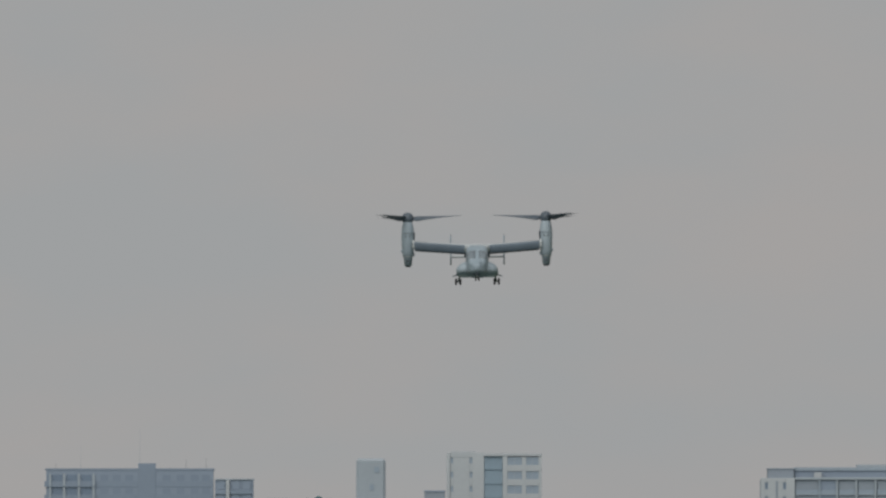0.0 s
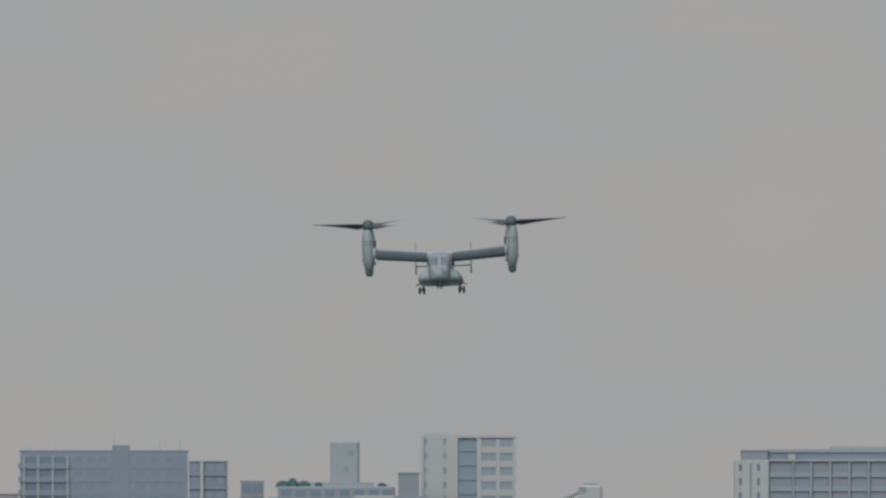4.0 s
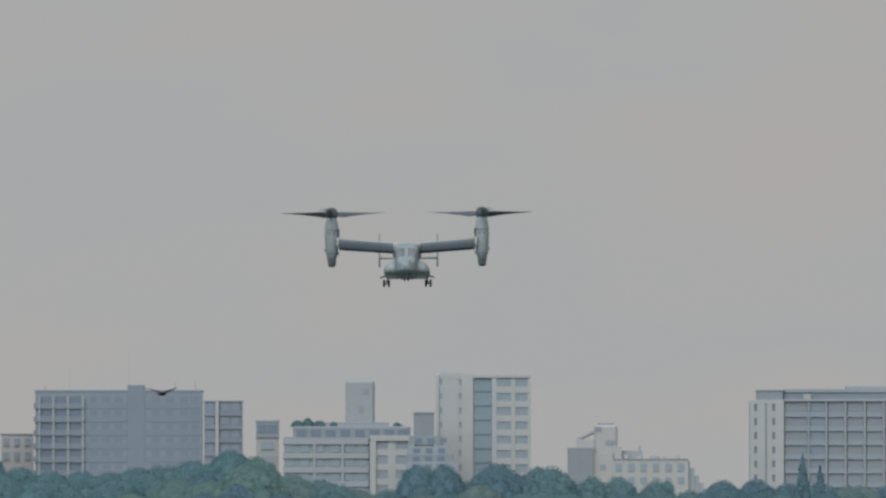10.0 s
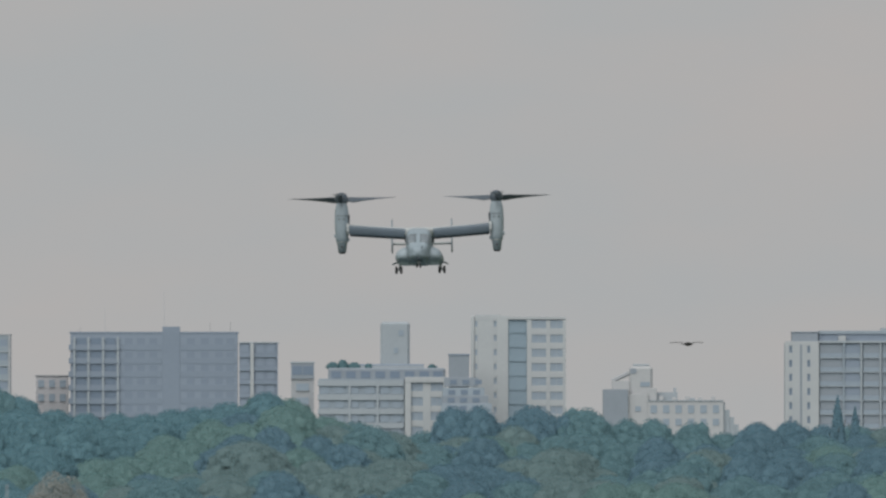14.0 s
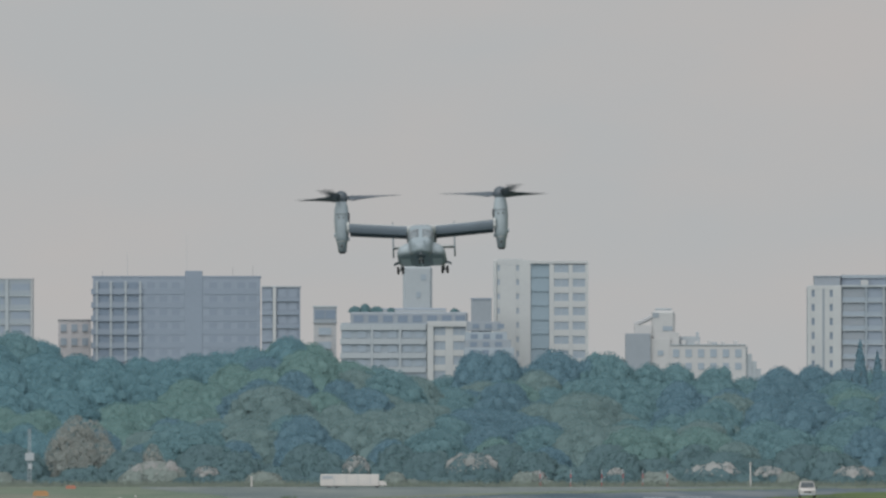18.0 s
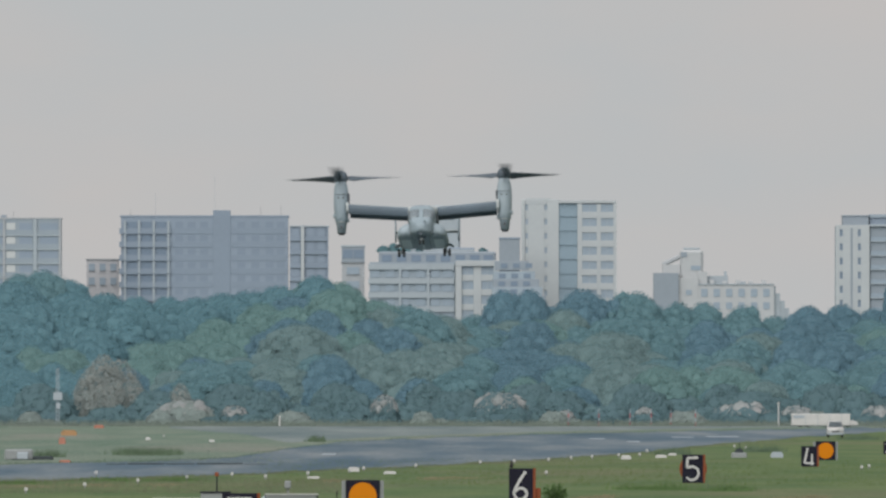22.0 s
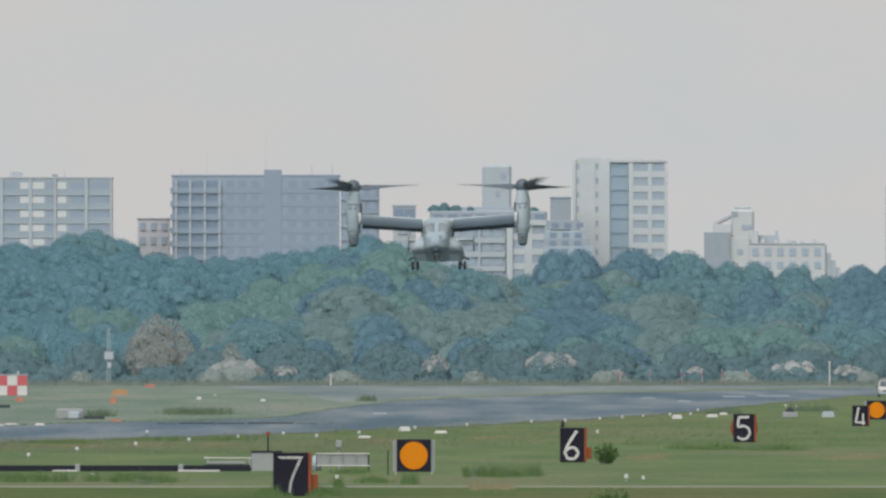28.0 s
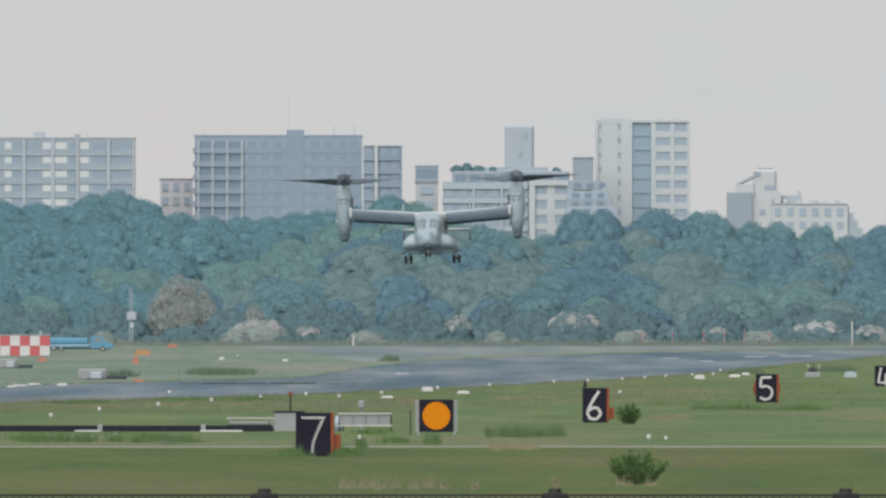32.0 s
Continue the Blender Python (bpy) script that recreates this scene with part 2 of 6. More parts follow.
    put("black_rubber", (0.018, 0.020, 0.028), 0.85, 0.15, 1.0, spec=0.1)
    put("fence_black", (0.010, 0.009, 0.010), 0.6, 0.2, 4.0)
    put("feather", (0.018, 0.017, 0.018), 0.7, 0.15, 8.0)


make_materials()


# ---- mesh helpers ----
def finish(name, bm, mat, parent=None, label="", smooth=False):
    me = bpy.data.meshes.new(name)
    bm.to_mesh(me)
    bm.free()
    me.materials.append(M[mat])
    if smooth:
        me.shade_smooth()
    ob = new(name, me)
    ob.parent = parent
    return tagged(ob, label)


def part(name, bm, mat, parent, label="", smooth=False):
    return finish(name, bm, mat, parent, label, smooth)


def box_bm(x0, x1, y0, y1, z0, z1, bevel=0.0, bm=None):
    bm = bm or bmesh.new()
    vs = bmesh.ops.create_cube(bm, size=1)["verts"]
    for v in vs:
        v.co = Vector(((x0 + x1) / 2 + v.co.x * (x1 - x0), (y0 + y1) / 2 + v.co.y * (y1 - y0), (z0 + z1) / 2 + v.co.z * (z1 - z0)))
    if bevel:
        es = list({e for v in vs for e in v.link_edges})
        bmesh.ops.bevel(bm, geom=es, offset=bevel, segments=1, affect="EDGES")
    return bm


BOXES = {}


def slab(name, x0, x1, y0, y1, z0, z1, mat, parent, label="", bevel=0.03):
    """A box part with eased edges; alike boxes share one mesh."""
    size = (round(x1 - x0, 3), round(y1 - y0, 3), round(z1 - z0, 3), mat, bevel)
    if size not in BOXES:
        bm = box_bm(-size[0] / 2, size[0] / 2, -size[1] / 2, size[1] / 2, -size[2] / 2, size[2] / 2, min(bevel, min(size[:3]) * 0.2))
        me = bpy.data.meshes.new(name)
        bm.to_mesh(me)
        bm.free()
        me.materials.append(M[mat])
        BOXES[size] = me
    ob = new(name, BOXES[size])
    ob.parent = parent
    ob.location = ((x0 + x1) / 2, (y0 + y1) / 2, (z0 + z1) / 2)
    return tagged(ob, label)


def tube_bm(p, q, r0, r1, seg=8, bm=None):
    bm = bm or bmesh.new()
    p, q = Vector(p), Vector(q)
    m = Matrix.Translation((p + q) / 2) @ (q - p).to_track_quat("Z", "Y").to_matrix().to_4x4()
    bmesh.ops.create_cone(bm, cap_ends=True, segments=seg, radius1=r0, radius2=r1, depth=(q - p).length, matrix=m)
    return bm


def loft_bm(rings, close=True, bm=None):
    bm = bm or bmesh.new()
    made = [[bm.verts.new(p) for p in ring] for ring in rings]
    for a, b in zip(made, made[1:]):
        for i in range(len(a)):
            j = (i + 1) % len(a)
            bm.faces.new((a[i], a[j], b[j], b[i]))
    if close:
        bm.faces.new(made[0][::-1])
        bm.faces.new(made[-1])
    bmesh.ops.recalc_face_normals(bm, faces=bm.faces)
    return bm


def thing(name, x, y, z, label, category, group="", kind=""):
    ob = new(name)
    ob.location = (x, y, z)
    return tagged(ob, label, category, group, kind)


# ---- ground ----
RIDGE = [(-260, 352), (0, 352), (60, 350), (110, 358), (150, 348), (200, 339), (240, 347), (285, 366), (340, 375), (430, 374), (520, 376), (590, 372), (640, 360), (690, 348),
         (740, 354), (800, 386), (870, 404), (935, 420), (975, 410), (1010, 392), (1060, 392), (1095, 402), (1140, 394), (1200, 392), (1260, 396), (1330, 402), (1420, 410),
         (1530, 418), (1560, 404), (1610, 404), (1680, 396), (1780, 400), (2000, 396)]
RB, RV = [p[0] for p in RIDGE], [p[1] for p in RIDGE]
# the crest of the spur that stands in front of the ridge
SPUR = [(330, 560), (380, 480), (476, 455), (557, 426), (614, 404), (650, 384), (690, 352), (740, 356), (800, 388), (870, 406), (935, 422), (975, 440), (1010, 560)]
SPUR_B, SPUR_V = [p[0] for p in SPUR], [p[1] for p in SPUR]
WOOD_Y0, WOOD_YS, WOOD_Y1 = 2905.0, 3110.0, 3260.0


def ground_z(x, y):
    """The lie of the land: a bank at the viewpoint, the flat field, the wooded rise and the town behind it."""
    if y < 330:
        t = min(max((y - 160) / 170, 0), 1)
        near = 5.4 - 2.3 * min(max(y / 160, 0), 1)
        return near * (1 - t * t * (3 - 2 * t))
    if y < WOOD_Y0:
        return 0.0
    b = B0 + x * K / max(y, 1)
    top = max(height(float(np.interp(b, RB, RV)), WOOD_Y1) - 8.5, 1.5)
    if y < WOOD_Y1:
        t = (y - WOOD_Y0) / (WOOD_Y1 - WOOD_Y0)
        slope = top * t * t * (3 - 2 * t)
        if 330 < b < 1010:
            crest = max(height(float(np.interp(b, SPUR_B, SPUR_V)), WOOD_YS) - 7.4, 0)
            t = 1 - min(abs(y - WOOD_YS) / (WOOD_YS - WOOD_Y0), 1)
            low = 0.55 * slope if b < 650 else slope
            return max(low if y < WOOD_YS + 40 else slope, min(crest * t * t * (3 - 2 * t), crest))
        return slope
    t = min((y - WOOD_Y1) / 500, 1)
    return top * (1 - t) + 2.0 * t


def make_ground():
    ys = [-400, -60, 0, 40, 80, 120, 160, 190, 220, 250, 280, 310, 330, 600, 900, 1014, 1300, 1800, 2400, 2905] + list(range(2925, 3265, 20)) + [3300, 3400, 3500, 3600, 3760, 4200, 4900, 9000]
    xs = [-6000, -1200, -500, -260] + list(range(-180, 181, 6)) + [260, 500, 1200, 6000]
    verts = [(x, y, ground_z(x, y)) for y in ys for x in xs]
    w = len(xs)
    faces, kinds = [], []
    for j in range(len(ys) - 1):
        for i in range(w - 1):
            faces.append((j * w + i, j * w + i + 1, (j + 1) * w + i + 1, (j + 1) * w + i))
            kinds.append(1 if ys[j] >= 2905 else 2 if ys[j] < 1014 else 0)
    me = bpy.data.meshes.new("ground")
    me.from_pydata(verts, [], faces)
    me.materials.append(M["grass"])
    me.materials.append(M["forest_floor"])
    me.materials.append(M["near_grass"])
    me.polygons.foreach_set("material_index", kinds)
    tagged(new("ground", me), "mown green airfield grass rising to a wooded bank", "ground", kind="structure")

    def sheet(name, mat, corners, z, label, kind="structure"):
        bm = bmesh.new()
        top = [bm.verts.new((x, y, z)) for x, y in corners]
        low = [bm.verts.new((x, y, -0.3)) for x, y in corners]
        bm.faces.new(top)
        for i in range(len(top)):
            j = (i + 1) % len(top)
            bm.faces.new((top[i], low[i], low[j], top[j]))
        bmesh.ops.recalc_face_normals(bm, faces=bm.faces)
        bmesh.ops.triangulate(bm, faces=[f for f in bm.faces if len(f.verts) > 4])
        tagged(finish(name, bm, mat), label, name.replace("_", " "), kind=kind)

    def edge(points, rough, seed):
        """A ragged edge through survey points (b, v) on the flat field."""
        out = []
        for b in np.arange(points[0][0], points[-1][0] + 1, 14):
            v = float(np.interp(b, [q[0] for q in points], [q[1] for q in points]))
            v += rough * (noise.noise((b * 0.021, seed, 0)) + 0.6 * noise.noise((b * 0.09, seed, 3)))
            d = EYE_Z * K / (v - V0)
            out.append((across(b, d), d))
        return out
    far = edge([(-160, 689), (0, 684), (200, 678), (400, 674), (540, 668), (640, 652), (740, 640), (900, 632), (1100, 626), (1500, 618), (1760, 614)], 3.0, 1)
    near = edge([(-160, 718), (0, 713), (200, 708), (400, 702), (560, 697), (700, 690), (850, 684), (1000, 676), (1150, 667), (1300, 655), (1420, 642), (1600, 628), (1760, 619)], 3.5, 2)
    wood = edge([(-160, 611), (1900, 611)], 0.8, 3)
    sheet("meadow", "far_meadow", edge([(-160, 694), (0, 689), (200, 683), (400, 679), (540, 673), (640, 657), (740, 645), (900, 637), (1100, 631), (1500, 625), (1760, 622)], 0, 1) + wood[::-1], 0.004, "pale meadow between runway and wood, distance haze in its colour")
    sheet("runway", "asphalt", near + far[::-1], 0.012, "asphalt runway with the mirage's dark blue streaks painted in")
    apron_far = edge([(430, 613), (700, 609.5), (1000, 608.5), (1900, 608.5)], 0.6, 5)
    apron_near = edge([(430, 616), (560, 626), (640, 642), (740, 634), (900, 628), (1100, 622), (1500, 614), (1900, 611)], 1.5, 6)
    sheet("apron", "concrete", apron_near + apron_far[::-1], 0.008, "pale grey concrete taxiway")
    sheet("service_path", "path", [(-60, 1008), (60, 1008), (60, 1020), (-60, 1020)], 0.006, "narrow pale concrete path across the grass")


make_ground()


# ---- trees ----
def crown_mesh(name, seed, n, h, w, size, mat, lobes=24, bloom=None, cone=False, deep=None, airy=1.0):
    """A crown that flares from its top like a haycock, with boughs bulging from it, under a close coat of leaf sprays."""
    rg = np.random.RandomState(seed)

    def wide(z):
        return 0.5 * w * (max(1 - z / h, 0.0) ** 0.85 if cone else max(1 - (max(z, 0) / h) ** 2.4, 0.0) ** 0.55)
    boughs = []
    for i in range(lobes):
        t = (i + 0.5) / lobes
        a = i * 2.39996 + rg.uniform(-0.5, 0.5)
        z = h * (0.86 - 0.66 * t + rg.uniform(-0.05, 0.05))
        r = w * rg.uniform(0.11, 0.20) * (0.5 if cone else 1.0) * (0.75 + 0.4 * t)
        rho = max(wide(z) - 0.52 * r, 0.0)
        boughs.append((Vector((rho * math.cos(a), rho * math.sin(a), z - 0.25 * r)), Vector((r, r, r * rg.uniform(0.8, 1.05)))))
    heart = Vector((0, 0, h * 0.1))

    def leaning(p, nn):
        return (nn * 0.16 + (p - heart).normalized() * 0.24 + Vector((0, 0, 0.54))).normalized()
    verts, faces, soft, shade = [], [], [], []
    # the heart of the crown
    levels, sides = [0.0, 0.18, 0.36, 0.52, 0.66, 0.78, 0.88, 0.95, 0.985], 16
    for u in levels:
        for k in range(sides):
            a = 2 * math.pi * k / sides
            r = wide(u * h) * (0.96 + 0.10 * noise.noise((1.6 * math.cos(a), 1.6 * math.sin(a) + seed, 3 * u)))
            p = Vector((airy * r * math.cos(a), airy * r * math.sin(a), u * h * 0.985 * (0.4 + 0.6 * airy)))
            verts.append(tuple(p))
            soft.append(tuple(leaning(p, Vector((math.cos(a), math.sin(a), 0.4)))))
    for j in range(len(levels) - 1):
        for k in range(sides):
            q = (k + 1) % sides
            faces.append((j * sides + k, j * sides + q, (j + 1) * sides + q, (j + 1) * sides + k))
    faces.append(tuple(range((len(levels) - 1) * sides, len(levels) * sides)))
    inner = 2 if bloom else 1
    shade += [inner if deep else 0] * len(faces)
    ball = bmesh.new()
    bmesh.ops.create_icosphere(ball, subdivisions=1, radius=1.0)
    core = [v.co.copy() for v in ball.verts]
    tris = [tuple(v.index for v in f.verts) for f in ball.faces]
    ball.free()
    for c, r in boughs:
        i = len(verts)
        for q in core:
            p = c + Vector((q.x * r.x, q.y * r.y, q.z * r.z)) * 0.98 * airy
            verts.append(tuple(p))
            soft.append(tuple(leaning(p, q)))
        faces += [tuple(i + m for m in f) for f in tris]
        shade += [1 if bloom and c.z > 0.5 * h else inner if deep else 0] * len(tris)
    made = 0
    while made < n:
        if rg.rand() < 0.45:
            z, a = h * rg.uniform(0.10, 0.99), rg.uniform(0, 2 * math.pi)
            q = Vector((math.cos(a), math.sin(a), 0.5 * w / h))
            p = Vector((wide(z) * math.cos(a), wide(z) * math.sin(a), z)) * rg.uniform(0.97, 1.03)
        else:
            c, r = boughs[rg.randint(lobes)]
            q = Vector(rg.normal(size=3)).normalized()
            p = c + Vector((q.x * r.x, q.y * r.y, q.z * r.z)) * (rg.uniform(0.97, 1.05) if rg.rand() < 0.7 * airy else rg.uniform(0.9, 1.32))
        made += 1
        if p.z < 0 or p.x * p.x + p.y * p.y < (0.93 * wide(p.z)) ** 2:
            continue
        nn = q.normalized()
        turn = (nn + Vector(rg.normal(size=3)) * 0.18).normalized()
        u = turn.cross(Vector(rg.normal(size=3))).normalized()
        t = turn.cross(u)
        g = size * rg.uniform(0.55, 1.35)
        i = len(verts)
        verts += [tuple(p - u * g), tuple(p - t * g * rg.uniform(0.5, 0.9)), tuple(p + u * g * rg.uniform(0.8, 1.2)), tuple(p + t * g * rg.uniform(0.5, 0.9))]
        soft += [tuple((leaning(p, nn) + Vector(rg.normal(size=3)) * 0.05).normalized())] * 4
        faces.append((i, i + 1, i + 2, i + 3))
        shade.append(1 if bloom and p.z > h * rg.uniform(0.4, 0.72) else 0)
    me = bpy.data.meshes.new(name)
    me.from_pydata(verts, [], faces)
    me.materials.append(M[mat])
    for extra in (bloom, deep):
        if extra:
            me.materials.append(M[extra])
    me.polygons.foreach_set("material_index", shade)
    me.shade_smooth()
    me.normals_split_custom_set_from_vertices(soft)
    return me


def trunk_bm(rg, h, w):
    bm = tube_bm((0, 0, -0.6), (0.1, 0, h * 0.6), 0.028 * h, 0.014 * h, 7)
    for i in range(4):
        a = i * 1.7 + rg.uniform(0, 0.6)
        z = h * (0.3 + 0.08 * i)
        tube_bm((0.05, 0, z), (0.3 * w * math.cos(a), 0.3 * w * math.sin(a), z + h * 0.25), 0.012 * h, 0.005 * h, 5, bm)
    return bm


TREES = {}


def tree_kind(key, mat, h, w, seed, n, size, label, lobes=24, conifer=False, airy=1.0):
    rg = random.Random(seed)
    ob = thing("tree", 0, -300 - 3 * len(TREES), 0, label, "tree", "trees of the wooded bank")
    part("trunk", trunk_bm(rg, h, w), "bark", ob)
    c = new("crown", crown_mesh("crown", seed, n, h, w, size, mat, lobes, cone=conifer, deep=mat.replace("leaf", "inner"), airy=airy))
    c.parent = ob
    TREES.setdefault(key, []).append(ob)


PLACED = set()


def plant(key, i, x, y, s, turn, sx=1.0):
    base = TREES[key][i % len(TREES[key])]
    m = Matrix.Translation((x, y, ground_z(x, y) - 0.1)) @ Matrix.Rotation(turn, 4, "Z")
    if base.name in PLACED:
        ob = copy_thing(base, m)
    else:
        PLACED.add(base.name)
        ob = base
        ob.matrix_basis = m
    ob.scale = (s * sx, s * sx, s)
    return ob


# stands of one kind in the wood: bearing, rise, half width, half height, kind
STANDS = [(90, 480, 50, 28, "dark"), (168, 478, 40, 18, "light"), (112, 556, 50, 32, "light"), (240, 488, 40, 16, "light"), (395, 556, 42, 30, "dark"), (585, 566, 40, 36, "dark"), (714, 556, 66, 30, "dark"),
          (608, 500, 46, 26, "olive"), (735, 430, 44, 20, "dark"), (666, 398, 34, 18, "dark"), (895, 480, 76, 46, "olive"), (1052, 492, 60, 36, "dark"), (1220, 494, 78, 32, "olive"),
          (1403, 468, 32, 26, "dark"), (1466, 510, 50, 20, "olive"), (1400, 536, 120, 14, "light"), (1590, 465, 76, 62, "dark"), (900, 566, 62, 38, "dark"), (1010, 545, 44, 20, "olive"), (1130, 560, 50, 22, "dark"),
          (770, 405, 60, 18, "light"), (450, 545, 20, 18, "olive")]


def stand(rg, b, v):
    shade = "dark" if b < 330 or v < 400 and b < 700 else "deep"
    for sb, sv, wb, wv, key in STANDS:
        if ((b - sb) / wb) ** 2 + ((v - sv) / wv) ** 2 < 1:
            return shade if key == "dark" else key
    crest = float(np.interp(b, SPUR_B, SPUR_V))
    # the ridge behind gets the bluest leaves, its haze being in their colour
    if b < 700 and v < crest - 6:
        return "dark"
    if 380 < b < 760 and v < crest + 44:
        return "light"
    if v < 420:
        return rg.choice(("mid", "mid", shade))
    return rg.choice(("mid", "mid", "mid", shade, "light", "olive"))


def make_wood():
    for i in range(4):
        tree_kind("dark", "leaf_dark", 8, 9.0, 10 + i, 9500, 0.105, "dark broadleaf tree on the wooded bank, blue haze in its leaves", 30)
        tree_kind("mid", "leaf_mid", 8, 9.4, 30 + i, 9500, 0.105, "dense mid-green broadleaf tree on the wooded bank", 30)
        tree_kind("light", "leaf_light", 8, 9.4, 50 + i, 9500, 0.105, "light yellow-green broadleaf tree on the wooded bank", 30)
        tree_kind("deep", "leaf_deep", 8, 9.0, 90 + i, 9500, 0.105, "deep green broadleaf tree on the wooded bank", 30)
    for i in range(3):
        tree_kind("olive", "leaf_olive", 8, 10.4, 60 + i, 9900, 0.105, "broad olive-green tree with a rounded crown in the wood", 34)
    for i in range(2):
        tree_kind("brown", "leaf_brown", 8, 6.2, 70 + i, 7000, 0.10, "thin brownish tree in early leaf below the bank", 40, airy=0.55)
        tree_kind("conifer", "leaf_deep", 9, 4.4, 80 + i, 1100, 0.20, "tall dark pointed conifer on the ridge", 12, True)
    rg = random.Random(5)
    step = 0
    # rows up the bank, from the meadow's edge to the ridge
    for row, y in enumerate(range(2926, 3262, 30)):
        last = y > 3240
        gap = 6.2 if not last else 4.4
        x = across(-90, y) + rg.uniform(0, gap)
        while x < across(1900, y):
            b = B0 + x * K / y
            yy = y + (rg.uniform(-11, 11) if not last else rg.uniform(-4, 4))
            floor = ground_z(x, yy)
            s = rg.uniform(0.62, 1.04)
            if last:
                s = min(max((height(float(np.interp(b, RB, RV)) + rg.uniform(-2, 9), yy) - floor) / 8.0, 0.6), 1.25)
            v = V0 - (floor + 6.2 * s - EYE_Z) * K / yy
            if not (270 < b < 385 and row == 0):
                plant(stand(rg, b, v), step, x, yy, s, rg.uniform(0, 6.3), rg.uniform(0.85, 1.3))
                step += 1
            x += gap * rg.uniform(0.75, 1.3)
    # rounded crowns that stand up out of the ridge
    for b, top, key, sx in ((1022, 371, "deep", 0.70), (1068, 370, "deep", 0.66), (1162, 369, "deep", 0.92), (1254, 374, "mid", 0.92), (1225, 382, "deep", 0.7), (1330, 392, "mid", 0.7), (1375, 392, "mid", 0.7), (1445, 399, "mid", 0.8),
                            (690, 345, "dark", 0.85), (205, 335, "mid", 0.9), (165, 342, "mid", 0.8), (1560, 398, "deep", 0.8), (1620, 396, "deep", 0.8)):
        y = 3246
        x = across(b, y)
        plant(key, step, x, y, (height(top, y) - ground_z(x, y)) / 8.0, 0.7 * step, sx)
        step += 1
    for b, top, y, sx in ((314, 486, 2914, 0.9), (344, 494, 2916, 0.9), (292, 508, 2910, 0.9), (330, 526, 2907, 1.0), (366, 530, 2908, 0.9), (450, 536, 2904, 0.8)):
        x = across(b, y)
        plant("brown", step, x, y, (height(top, y) - ground_z(x, y)) / 8.0, 1.3 * step, sx)
        step += 1
    for b, top in ((1702, 352), (1733, 372)):
        y = 3240
        x = across(b, y)
        plant("conifer", step, x, y, (height(top, y) - ground_z(x, y)) / 8.9, step, 0.7)
        step += 1


make_wood()


def shrub(name, b, d, w, h, mat, seed, n, size, label, group="", bloom=None):
    x = across(b, d)
    ob = thing(name, x, d, ground_z(x, d) - 0.05, label, "shrub", group)
    bm = bmesh.new()
    for i in range(6):
        a = i * 1.05
        tube_bm((0, 0, 0), (0.25 * w * math.cos(a), 0.2 * w * math.sin(a), h * 0.6), 0.015 * w, 0.006 * w, 5, bm)
    part("stem", bm, "bark", ob)
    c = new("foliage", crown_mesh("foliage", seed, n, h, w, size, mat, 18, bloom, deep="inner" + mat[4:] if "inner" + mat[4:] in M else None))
    c.parent = ob
    return ob


def spray_bush(b, d, w, h, seed, stems, label):
    """A bush of upright shoots, each with leaves along it."""
    rg = random.Random(seed)
    x = across(b, d)
    ob = thing("bush", x, d, ground_z(x, d) - 0.03, label, "bush")
    bm, verts, faces = bmesh.new(), [], []
    for i in range(stems):
        a, r = rg.uniform(0, 6.283), math.sqrt(rg.random())
        foot = Vector((0.22 * w * r * math.cos(a), 0.22 * w * r * math.sin(a), 0))
        tip = Vector((0.5 * w * r * math.cos(a), 0.5 * w * r * math.sin(a), h * (1 - 0.42 * r * r) * rg.uniform(0.72, 1.05)))
        tube_bm(foot, tip, 0.012, 0.004, 4, bm)
        for k in range(34):
            t = rg.uniform(0.12, 1.0)
            p = foot.lerp(tip, t) + Vector((rg.gauss(0, 0.05), rg.gauss(0, 0.05), rg.gauss(0, 0.03)))
            out = Vector((math.cos(a) * 0.6 + rg.gauss(0, 0.5), math.sin(a) * 0.6 + rg.gauss(0, 0.5), 0.7)).normalized()
            side = out.cross(Vector((rg.gauss(0, 1), rg.gauss(0, 1), rg.gauss(0, 1)))).normalized()
            s = rg.uniform(0.05, 0.10)
            n = len(verts)
            verts += [p, p + out * s + side * s * 0.42, p + out * s * 2.0, p + out * s - side * s * 0.42]
            faces.append((n, n + 1, n + 2, n + 3))
    part("stem", bm, "bark", ob)
    me = bpy.data.meshes.new("foliage")
    me.from_pydata([tuple(v) for v in verts], [], faces)
    me.materials.append(M["leaf_bush"])
    new("foliage", me).parent = ob


